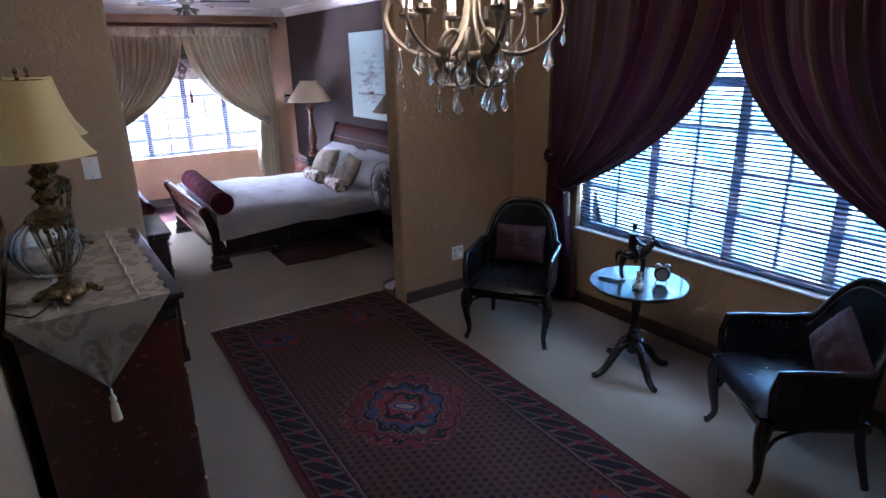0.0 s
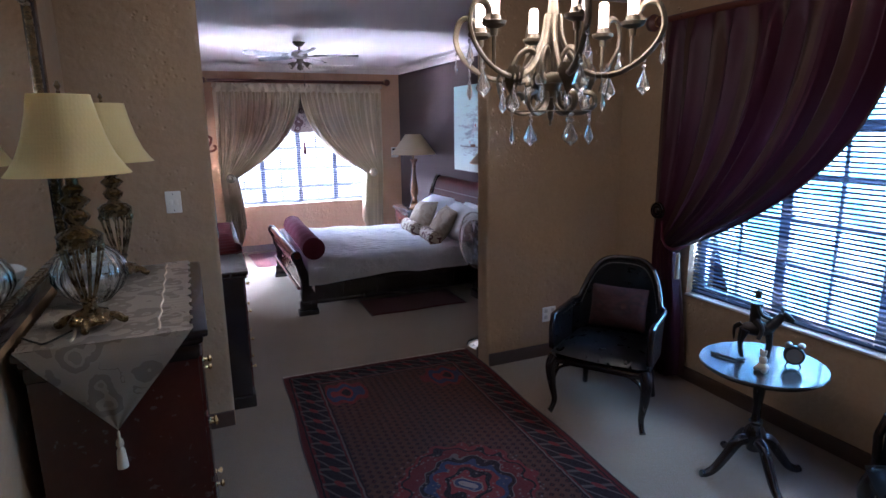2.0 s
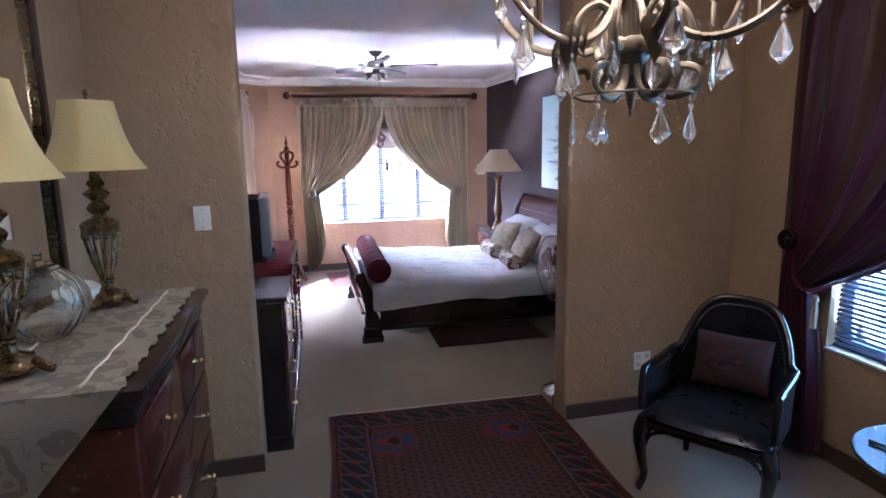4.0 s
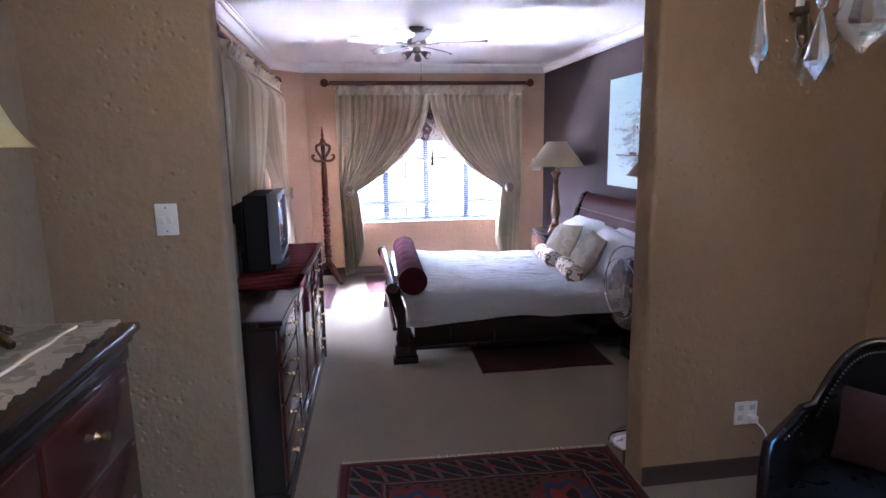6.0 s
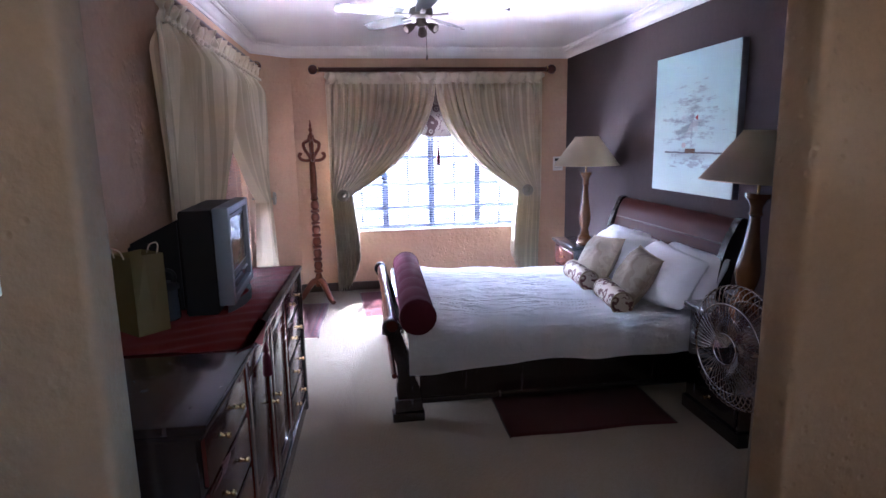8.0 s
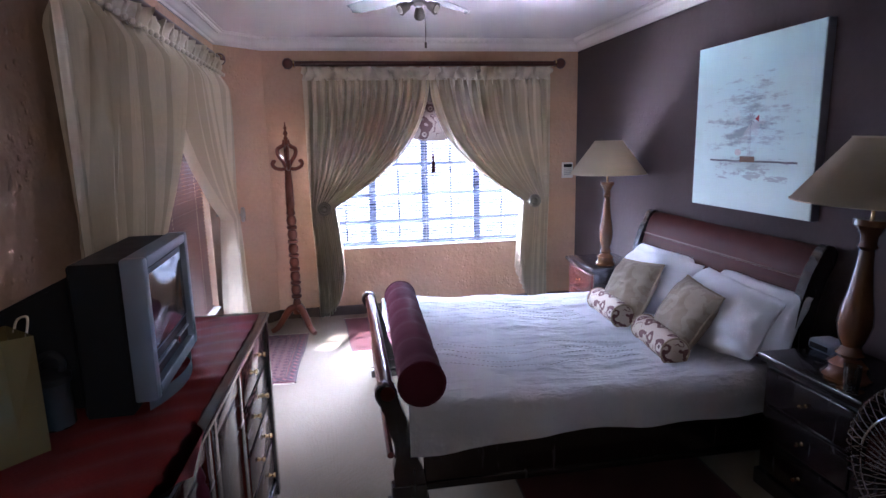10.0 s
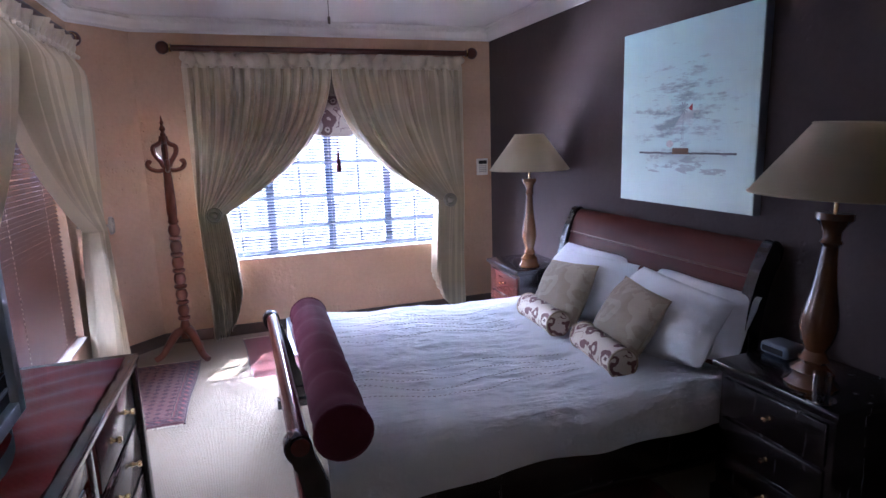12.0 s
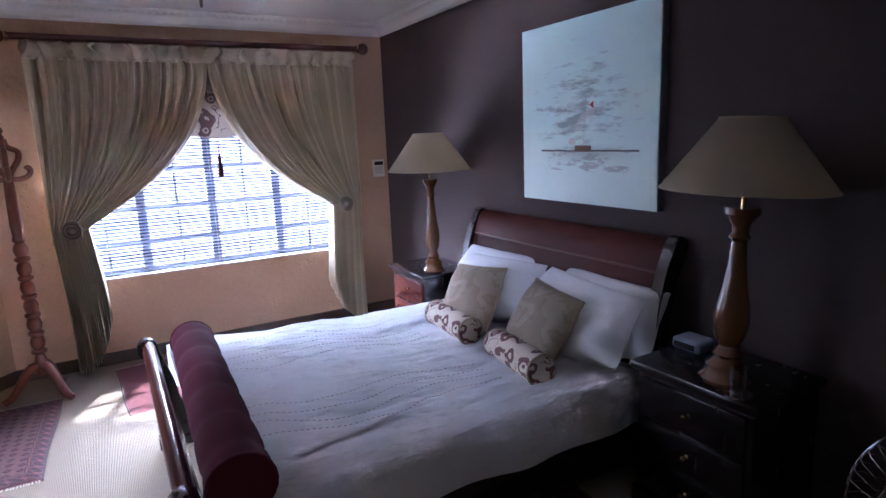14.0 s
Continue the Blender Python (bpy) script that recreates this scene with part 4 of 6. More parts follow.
def bolster(name, loc, rz, length, r, material, endmat, label, seams=0):
    ob = thing(name, loc, label, "bolster", "", rz)
    bm = bm_new()
    n = 40
    prof = []
    for i in range(n + 1):
        t = i / n
        q = r * (1 - 0.10 * abs(math.sin(t * math.pi * seams)) ** 12 if seams else 1)
        prof.append((q, (t - 0.5) * length))
    prof = [(0.0, -length / 2 - 0.012), (r * 0.55, -length / 2 - 0.012), (r * 0.93, -length / 2 - 0.004)] + prof + [(r * 0.93, length / 2 + 0.004), (r * 0.55, length / 2 + 0.012), (0.0, length / 2 + 0.012)]
    lathe(bm, prof, 28)
    bmesh.ops.rotate(bm, verts=bm.verts, matrix=Euler((radians(-90), 0, 0)).to_matrix())
    for v in bm.verts:
        v.co.z += 0.006 * noise.noise(v.co * 6 + Vector((3, 1, 7)))
    part("cover", bm, material, ob)
    for s in (-1, 1):
        ring = [(r * math.cos(a) * 0.99, s * length / 2, r * math.sin(a) * 0.99) for a in (2 * math.pi * k / 24 for k in range(24))]
        part("piping", tube(bm_new(), ring, 0.006, 6, True), endmat, ob)
    return ob


bolster("bolster_cushion", (1.925, 6.78, 0.580), -4, 0.42, 0.073, PAISLEY, BEIGE_CLOTH, "cream bolster cushion with burgundy swirls on the duvet")
bolster("bolster_cushion", (1.905, 6.15, 0.580), -8, 0.42, 0.073, PAISLEY, BEIGE_CLOTH, "cream bolster cushion with burgundy swirls on the duvet")
bolster("foot_bolster", (0.572, 6.37, 0.662), -2.0, 1.44, 0.099, BURGUNDY, BURGUNDY, "long burgundy velvet bolster along the foot of the bed", 6)

# ---- bedside ----


def knob(parent, p, d, material=BRASS, r=0.011):
    bm = lathe(bm_new(), [(0.0, 0.0), (r * 0.9, 0.0), (r * 0.5, 0.006), (r * 0.45, 0.014), (r, 0.020), (r * 0.9, 0.028), (0.0, 0.031)], 12)
    rot = {"-x": (0, -90, 0), "x": (0, 90, 0), "-y": (90, 0, 0)}[d]
    bmesh.ops.rotate(bm, verts=bm.verts, matrix=Euler([radians(v) for v in rot]).to_matrix())
    bmesh.ops.translate(bm, verts=bm.verts, vec=p)
    return part("knob", bm, material, parent, "brass knob")


def nightstand(y0, label):
    w = thing("nightstand", (2.145, y0, 0), label, "nightstand", "nightstands")
    d, wd, h = 0.435, 0.55, 0.66
    part("body", box(bm_new(), 0.02, d, 0.02, wd - 0.02, 0.06, h - 0.03, 0.004), BLACKWOOD, w)
    bm = box(bm_new(), -0.012, d, -0.005, wd + 0.005, h - 0.03, h, 0.008)
    box(bm, 0.004, d, 0.008, wd - 0.008, h - 0.045, h - 0.03, 0.004)
    part("top", bm, BLACKWOOD, w)
    part("plinth", box(bm_new(), 0.005, d, 0.005, wd - 0.005, 0.0, 0.08, 0.006), BLACKWOOD, w)
    for z0, z1 in ((0.43, 0.595), (0.26, 0.415), (0.10, 0.245)):
        # same drawers on both: black wood paints the near one's shade, red the far one's light
        dr = part("drawer", box(bm_new(), 0.006, 0.03, 0.045, wd - 0.045, z0, z1, 0.006), BLACKWOOD if y0 < 6 else MAHOG, w)
        knob(dr, (0.006, wd / 2, (z0 + z1) / 2), "-x")
    return w


nightstand(5.125, "dark mahogany nightstand with brass knobs beside the bed")
nightstand(7.53, "dark mahogany nightstand with brass knobs by the far wall")


def bedside_lamp(x, y, label, girth=1.0, tip=(0.0, 0.0)):
    w = thing("table_lamp", (x, y, 0.658), label, "lamp", "bedside lamps")
    w.matrix_basis = w.matrix_basis @ Matrix.Rotation(radians(tip[0]), 4, "X") @ Matrix.Rotation(radians(tip[1]), 4, "Y")
    prof = [(0.0, 0.0), (0.075, 0.0), (0.078, 0.015), (0.066, 0.03), (0.06, 0.05), (0.064, 0.07), (0.05, 0.085), (0.036, 0.10), (0.045, 0.115), (0.036, 0.13), (0.030, 0.15), (0.044, 0.19), (0.054, 0.25), (0.050, 0.31), (0.036, 0.40), (0.026, 0.50), (0.022, 0.57), (0.032, 0.585), (0.025, 0.60), (0.026, 0.63), (0.040, 0.66), (0.052, 0.675), (0.052, 0.70), (0.0, 0.70)]
    part("base", lathe(bm_new(), [(r * girth, z * 0.943) for r, z in prof], 28), LAMPWOOD, w)
    part("stem", tube(bm_new(), [(0, 0, 0.655), (0, 0, 0.98)], 0.008, 10), BRASS, w)
    bm = bm_new()
    lathe_open(bm, [(0.288, 0.725), (0.278, 0.742), (0.105, 0.975)], 40)
    sh = part("shade", bm, SHADE_OAT, w, "oatmeal linen coolie shade")
    for r, z in ((0.289, 0.725), (0.105, 0.975)):
        part("trim_ring", tube(bm_new(), [(r * math.cos(a), r * math.sin(a), z) for a in (2 * math.pi * k / 40 for k in range(40))], 0.004, 6, True), SHADE_OAT, sh)
    part("spider", tube(bm_new(), [(-0.105, 0, 0.975), (0.105, 0, 0.975)], 0.003, 6), BRASS, w)
    return w


def lathe_open(bm, prof, n, thick=0.003, lobes=0, dip=0.0):
    rings = []
    for r, z in prof:
        rings.append([bm.verts.new((r * (1 + dip * abs(math.cos(lobes * a / 2)) if lobes else r / r) * math.cos(a) if lobes else r * math.cos(a), r * (1 + dip * abs(math.cos(lobes * a / 2))) * math.sin(a) if lobes else r * math.sin(a), z)) for a in (2 * math.pi * k / n for k in range(n))])
    fs = [bm.faces.new((a[i], a[(i + 1) % n], b[(i + 1) % n], b[i])) for a, b in zip(rings, rings[1:]) for i in range(n)]
    bmesh.ops.solidify(bm, geom=fs, thickness=thick)
    return bm


bedside_lamp(2.265, 5.330, "turned wooden table lamp with wide oatmeal shade, unlit", 1.2, (1.3, 2.4))
bedside_lamp(2.305, 7.66, "turned wooden table lamp with wide oatmeal shade by the wall")

radio = thing("clock_radio", (2.44, 5.60, 0.66), "grey plastic clock radio on the nightstand", "clock radio")
part("body", box(bm_new(), -0.06, 0.06, -0.07, 0.07, 0.0, 0.055, 0.02, 4), PLASTIC_SILVER, radio)
part("dial", box(bm_new(), -0.064, -0.058, -0.05, 0.05, 0.015, 0.04, 0.002), PLASTIC_BLACK, radio)
tumbler = thing("glass_tumbler", (2.185, 5.225, 0.66), "clear drinking glass on a coaster", "glass")
part("glass", lathe_open(bm_new(), [(0.026, 0.006), (0.030, 0.05), (0.031, 0.10)], 20, 0.002), CLEAR, tumbler)
part("bottom", lathe(bm_new(), [(0.0, 0.004), (0.026, 0.004), (0.026, 0.014), (0.0, 0.014)], 20), CLEAR, tumbler)
part("coaster", lathe(bm_new(), [(0.0, 0.0), (0.05, 0.0), (0.05, 0.004), (0.0, 0.004)], 20), CHROME, tumbler)


def painting_mat():
    k = Mat("canvas_paint")
    x, y, z = k.xyz()
    n = k.noise(4.5, 7, (1, 1, 5.0), 0.72)
    sky_c = k.mix((z + 0.5) * 0.9, (0.68, 0.82, 0.77), (0.52, 0.80, 0.82))
    d = ((y + 0.01) ** 2.0 * 7 + (z - 0.02) ** 2.0 * 11).sqrt()
    cloud = (n - 0.37 - d * 0.20) * 5.0
    c = k.mix(cloud.max(0.0).min(0.7), sky_c, (0.17, 0.21, 0.26))
    glow = (d * -1.6 + 0.9).max(0.0) * k.noise(7, 4).gt(0.55)
    c = k.mix(glow * 0.5, c, (0.75, 0.76, 0.74))
    hz = ((z + 0.20 + (k.noise(14, 3) - 0.5) * 0.012).abs() * -1 + 0.005).gt(0.0) * (y + 0.03).abs().lt(0.36)
    c = k.mix(hz * 0.9, c, (0.05, 0.05, 0.06))
    dim = ((z + 0.215).abs() * -18 + 1).max(0.0) * ((y + 0.03).abs() * -2.6 + 1).max(0.0)
    c = k.mix(dim * 0.45, c, (0.16, 0.14, 0.14))
    below = ((z + 0.20) * -7).max(0.0).lt(0.75) * z.lt(-0.20) * (y + 0.03).abs().lt(0.30) * k.noise(6, 6, (1, 1, 5), 0.7).gt(0.53)
    c = k.mix(below * 0.55, c, (0.25, 0.27, 0.30))
    k.put("Base Color", c).put("Roughness", 0.6)
    k.bump(k.noise(300, 2), 0.2, 0.001)
    return k.m


pic = thing("painting", (2.552, 6.41, 1.705), "large pale landscape canvas with windmill and dark edges", "painting")
part("canvas", box(bm_new(), 0.0, 0.046, -0.50, 0.50, -0.485, 0.485, 0.002, 1), painting_mat(), pic)
part("edge", box(bm_new(), 0.006, 0.047, -0.503, -0.5005, -0.486, 0.486), FRAME_DARK, pic, "dark painted canvas edge")
mill = bm_new()
tube(mill, [(-0.002, -0.03, -0.20), (-0.002, -0.024, 0.03)], 0.0008, 4)
tube(mill, [(-0.002, -0.014, -0.20), (-0.002, -0.022, 0.03)], 0.0008, 4)
for k in range(10):
    a = 2 * math.pi * k / 10
    tube(mill, [(-0.002, -0.022 + 0.008 * math.cos(a), 0.035 + 0.008 * math.sin(a)), (-0.002, -0.022 + 0.036 * math.cos(a), 0.035 + 0.034 * math.sin(a))], 0.0028, 4)
part("windmill", mill, simple("paint_grey", (0.36, 0.42, 0.46), 0.7), pic, "small grey painted windmill")
part("vane", prism(bm_new(), [(-0.06, 0.035), (-0.085, 0.055), (-0.085, 0.02)], "x", -0.004, 0.0), simple("paint_red", (0.35, 0.05, 0.06), 0.7), pic, "red painted vane")
part("dam", box(bm_new(), -0.004, 0.0, -0.07, 0.05, -0.205, -0.172, 0.001), simple("paint_ochre", (0.17, 0.10, 0.06), 0.7), pic, "ochre painted water tank")
part("cow", ball(bm_new(), (0.0, 0.075, -0.15), 0.022, 0.15, 1.3, 0.9, 10), simple("paint_cow", (0.6, 0.58, 0.56), 0.7, var=0.5, scale=40), pic, "small white painted cow")

alarm = thing("alarm_keypad", (2.50, YN - 0.002, 1.352), "white alarm keypad on the tan wall", "keypad")
part("case", box(bm_new(), -0.055, 0.055, -0.028, 0.0, -0.08, 0.075, 0.006), PLASTIC_WHITE, alarm)
part("display", box(bm_new(), -0.042, 0.042, -0.031, -0.026, 0.025, 0.058, 0.001), PLASTIC_BLACK, alarm)
key_me = finish(box(bm_new(), -0.006, 0.006, -0.032, -0.026, -0.005, 0.005, 0.001, 1), "key", simple("grey_key", (0.3, 0.3, 0.3), 0.5))
for i in range(4):
    for j in range(4):
        piece("key", key_me, alarm, Matrix.Translation((-0.03 + i * 0.02, 0, 0.008 - j * 0.018)))

# ---- sitting area: chest, mirror and what stands on the chest ----
CX0, CX1, CY0, CY1, CZ = -0.935, -0.430, 2.255, 3.262, 1.158
chest = thing("chest_of_drawers", (0, 0, 0), "tall dark mahogany chest of drawers with brass knobs", "chest of drawers")
part("body", box(bm_new(), CX0 + 0.02, CX1 - 0.035, CY0 + 0.03, CY1 - 0.03, 0.08, CZ - 0.10, 0.003), MAHOG, chest)
bm = box(bm_new(), CX0, CX1, CY0, CY1, CZ - 0.026, CZ, 0.007)
part("moulding", box(bm_new(), CX0 + 0.01, CX1 - 0.015, CY0 + 0.014, CY1 - 0.014, CZ - 0.05, CZ - 0.026, 0.008), BLACKWOOD, chest)
part("frieze", box(bm_new(), CX0 + 0.015, CX1 - 0.026, CY0 + 0.022, CY1 - 0.022, CZ - 0.10, CZ - 0.05, 0.012), BLACKWOOD, chest)
part("top", bm, BLACKWOOD, chest)
part("plinth", box(bm_new(), CX0 + 0.01, CX1 - 0.02, CY0 + 0.015, CY1 - 0.015, 0.0, 0.085, 0.01), MAHOG, chest)
rows = [(0.86, 1.055), (0.62, 0.845), (0.365, 0.605), (0.10, 0.35)]
for i, (z0, z1) in enumerate(rows):
    spans = [(CY0 + 0.06, (CY0 + CY1) / 2 - 0.01), ((CY0 + CY1) / 2 + 0.01, CY1 - 0.06)] if i < 1 else [(CY0 + 0.06, CY1 - 0.06)]
    for y0, y1 in spans:
        dr = part("drawer", box(bm_new(), CX1 - 0.05, CX1 - 0.024, y0, y1, z0, z1, 0.007), MAHOG, chest)
        for f in ((0.5,) if i < 1 else (0.2, 0.8)):
            knob(dr, (CX1 - 0.024, y0 + f * (y1 - y0), (z0 + z1) / 2), "x", BRASS, 0.013)

runner = thing("table_runner", (0, 0, 0), "silvery damask runner with ruched sides over the chest", "runner")
RX0, RX1 = -0.925, -0.475


def runner_f(u, v):
    x = RX0 + (RX1 - RX0) * u
    ruche = abs(u - 0.5) > 0.30
    lift = (0.003 * math.sin(v * 190) if ruche else 0.0) + 0.002 * noise.noise(Vector((u * 6, v * 9, 0)))
    return (x + (0.006 * math.sin(v * 60) if u > 0.97 else 0), CY0 - 0.006 + (CY1 - CY0 - 0.004) * v, CZ + 0.007 + lift)


part("top_cloth", sheet(bm_new(), runner_f, 40, 130, -0.004), DAMASK, runner)


def runner_tip(u, v):
    w = 1 - v
    x = (RX0 + RX1) / 2 + (u - 0.5) * (RX1 - RX0) * w
    return (x, CY0 - 0.007 - 0.010 * smooth01(v * 4) + 0.004 * math.sin(u * 15 + v * 4) * v, CZ + 0.007 - 0.272 * v)


part("hanging_point", sheet(bm_new(), runner_tip, 24, 20, 0.003), DAMASK, runner)
for x in (-0.79, -0.565):
    part("braid", tube(bm_new(), [(x + 0.003 * math.sin(k), CY0 + 0.02 + k * 0.0235, CZ + 0.0135) for k in range(40)], 0.004, 6), CREAM_CORD, runner)
part("tassel", lathe(bm_new(), [(r, z - 0.022) for r, z in [(0.0, 0.915), (0.004, 0.91), (0.004, 0.89), (0.010, 0.882), (0.011, 0.868), (0.007, 0.86), (0.012, 0.85), (0.016, 0.795), (0.0, 0.795)]], 12, (-0.70, CY0 - 0.020)), CREAM_CORD, runner, "cream silk tassel")

mir = thing("wall_mirror", (SX, 2.70, 1.75), "large wall mirror in a dark wood and gilt frame", "mirror")
for nm, y0, y1, z0, z1 in (("frame_side", -0.64, -0.585, -0.55, 0.55), ("frame_side", 0.585, 0.64, -0.55, 0.55), ("frame_rail", -0.585, 0.585, -0.55, -0.495), ("frame_rail", -0.585, 0.585, 0.495, 0.55)):
    part(nm, box(bm_new(), 0.001, 0.032, y0, y1, z0, z1, 0.008), BLACKWOOD, mir)
for y0, y1, z0, z1 in ((-0.585, -0.572, -0.495, 0.495), (0.572, 0.585, -0.495, 0.495), (-0.572, 0.572, -0.495, -0.482), (-0.572, 0.572, 0.482, 0.495)):
    part("gilt_bead", box(bm_new(), 0.004, 0.022, y0, y1, z0, z1, 0.004), ANTIQUE, mir)
part("glass", box(bm_new(), 0.002, 0.008, -0.572, 0.572, -0.482, 0.482), MIRROR, mir, "clear mirror glass", False)


def chest_lamp(x, y, rz, label):
    w = thing("urn_lamp", (x, y, CZ + 0.0135), label, "lamp", "urn lamps", rz)
    bm = bm_new()
    lathe(bm, [(0.0, 0.014), (0.062, 0.014), (0.066, 0.024), (0.055, 0.032), (0.052, 0.042), (0.036, 0.05), (0.022, 0.056), (0.018, 0.075), (0.026, 0.084), (0.018, 0.092), (0.0, 0.095)], 28, (0, 0), 0.05, 8)
    part("base", bm, ANTIQUE, w)
    foot = bm_new()
    tube(foot, spline([(0.040, 0, 0.028), (0.066, 0, 0.026), (0.082, 0, 0.014), (0.092, 0, 0.010), (0.090, 0, 0.018)], 4), [0.013] * 8 + [0.012] * 4 + [0.010] * 4 + [0.008], 8)
    ball(foot, (0.084, 0, 0.009), 0.009, seg=8)
    fme = finish(foot, "foot", ANTIQUE)
    for k in range(4):
        piece("foot", fme, w, pose(0, 0, 0, 0, 0, 45 + 90 * k))
    rib = bm_new()
    tube(rib, spline([(0.018, 0, 0.092), (0.030, 0, 0.13), (0.046, 0, 0.19), (0.056, 0, 0.24), (0.054, 0, 0.272)], 4), 0.0038, 6)
    rme = finish(rib, "rib", ANTIQUE)
    for k in range(10):
        piece("rib", rme, w, pose(0, 0, 0, 0, 0, 36 * k))
    col = bm_new()
    lathe(col, [(0.050, 0.245), (0.058, 0.25), (0.059, 0.275), (0.062, 0.280), (0.050, 0.292), (0.026, 0.302), (0.018, 0.312), (0.030, 0.325), (0.036, 0.338), (0.028, 0.350), (0.018, 0.358), (0.030, 0.372), (0.042, 0.384), (0.030, 0.394), (0.020, 0.402), (0.028, 0.418), (0.022, 0.428), (0.016, 0.432), (0.012, 0.50), (0.0, 0.50)], 28, (0, 0), 0.05, 10)
    for k in range(12):
        a = 2 * math.pi * k / 12
        ball(col, (0.056 * math.cos(a), 0.056 * math.sin(a), 0.244), 0.010, 0.8, 0.8, 1.3, 8)
    part("collar", col, ANTIQUE, w)
    part("stem", tube(bm_new(), [(0, 0, 0.43), (0, 0, 0.695)], 0.006, 8), ANTIQUE, w)
    sh = bm_new()
    prof = [(0.165, 0.462), (0.150, 0.48), (0.128, 0.515), (0.108, 0.565), (0.092, 0.625), (0.080, 0.685)]
    rings = []
    for r, z in prof:
        ring = []
        for k in range(48):
            a = 2 * math.pi * k / 48
            f = 1 + 0.045 * abs(math.sin(3 * a)) ** 0.7 * -1 + 0.02
            ring.append(sh.verts.new((r * f * math.cos(a), r * f * math.sin(a), z)))
        rings.append(ring)
    fs = [sh.faces.new((p[i], p[(i + 1) % 48], q[(i + 1) % 48], q[i])) for p, q in zip(rings, rings[1:]) for i in range(48)]
    bmesh.ops.solidify(sh, geom=fs, thickness=0.003)
    part("shade", sh, SHADE_CREAM, w, "cream silk bell shade")
    part("finial", lathe(bm_new(), [(0.0, 0.69), (0.006, 0.692), (0.004, 0.70), (0.010, 0.71), (0.004, 0.722), (0.0, 0.725)], 10), ANTIQUE, w)
    part("spider", tube(bm_new(), [(-0.079, 0, 0.684), (0.079, 0, 0.684)], 0.0025, 6), ANTIQUE, w)
    return w


chest_lamp(-0.752, 2.405, 40, "antique gilt urn lamp with cream bell shade, unlit")
chest_lamp(-0.720, 3.055, 30, "antique gilt urn lamp with cream bell shade by the wall")

vase = thing("lidded_jar", (-0.785, 2.71, CZ + 0.0135), "round ribbed clear glass jar with a lid on the chest", "jar")
part("jar", lathe(bm_new(), [(0.0, 0.0), (0.055, 0.0), (0.065, 0.012), (0.095, 0.04), (0.117, 0.085), (0.115, 0.125), (0.095, 0.165), (0.062, 0.19), (0.050, 0.195), (0.050, 0.20), (0.046, 0.20), (0.058, 0.186), (0.091, 0.162), (0.110, 0.124), (0.112, 0.086), (0.090, 0.044), (0.060, 0.018), (0.0, 0.016)], 120, (0, 0), 0.022, 20), CLEAR, vase)
part("lid", lathe(bm_new(), [(0.052, 0.20), (0.048, 0.208), (0.028, 0.217), (0.010, 0.222), (0.008, 0.23), (0.013, 0.24), (0.0, 0.248)], 24), CLEAR, vase)
tureen = thing("china_tureen", (-0.80, 3.02, CZ + 0.0135), "small painted china tureen with lid", "tureen")
part("bowl", lathe(bm_new(), [(0.0, 0.0), (0.034, 0.0), (0.036, 0.008), (0.026, 0.016), (0.045, 0.03), (0.060, 0.05), (0.062, 0.066), (0.0, 0.066)], 28), CHINA, tureen)
part("lid", lathe(bm_new(), [(0.066, 0.066), (0.066, 0.072), (0.050, 0.086), (0.020, 0.096), (0.007, 0.099), (0.011, 0.112), (0.0, 0.118)], 28), CHINA, tureen)
cord = single("lamp_cord", tube(bm_new(), spline([(-0.80, 2.37, CZ + 0.016), (-0.85, 2.28, CZ + 0.016), (-0.88, 2.30, CZ + 0.016), (-0.925, 2.36, CZ + 0.016)], 6), 0.003, 6), PLASTIC_BLACK, "thin dark lamp cord lying on the runner", "cord")


def plate(name, loc, w, h, label, category):
    """A wall plate that faces the sitting area."""
    t = thing(name, loc, label, category)
    part("plate", box(bm_new(), -w / 2, w / 2, -0.010, 0.0, -h / 2, h / 2, 0.003), PLASTIC_WHITE, t)
    return t


sw = plate("light_switch", (-0.526, YD0 - 0.001, 1.366), 0.078, 0.118, "white double light switch on the plaster wall", "switch")
for x in (-0.013, 0.013):
    part("rocker", box(bm_new(), x - 0.009, x + 0.009, -0.0135, -0.009, -0.014, 0.014, 0.002), PLASTIC_WHITE, sw)
for z in (-0.044, 0.044):
    part("screw", tube(bm_new(), [(0, -0.0115, z), (0, -0.009, z)], 0.003, 8), PLASTIC_BLACK, sw)
so = plate("wall_socket", (1.985, YE0 - 0.001, 0.33), 0.115, 0.115, "white wall socket with a plugged-in cord", "socket")
for x, z in ((-0.03, 0.03), (0.03, 0.03), (-0.03, -0.02)):
    part("outlet", box(bm_new(), x - 0.014, x + 0.014, -0.0125, -0.009, z - 0.014, z + 0.014, 0.001), simple("socket_insert", (0.55, 0.54, 0.5), 0.4, var=0.05, bump=0.0), so)
part("plug", box(bm_new(), 0.005, 0.045, -0.045, -0.010, -0.04, -0.005, 0.008), PLASTIC_WHITE, so)
part("cable", tube(bm_new(), spline([(0.03, -0.04, -0.03), (0.07, -0.06, -0.08), (0.10, -0.05, -0.18), (0.12, -0.04, -0.25), (0.16, -0.03, -0.279)], 6), 0.004, 6), PLASTIC_WHITE, so)

# ---- sitting area: chairs, table, statue ----


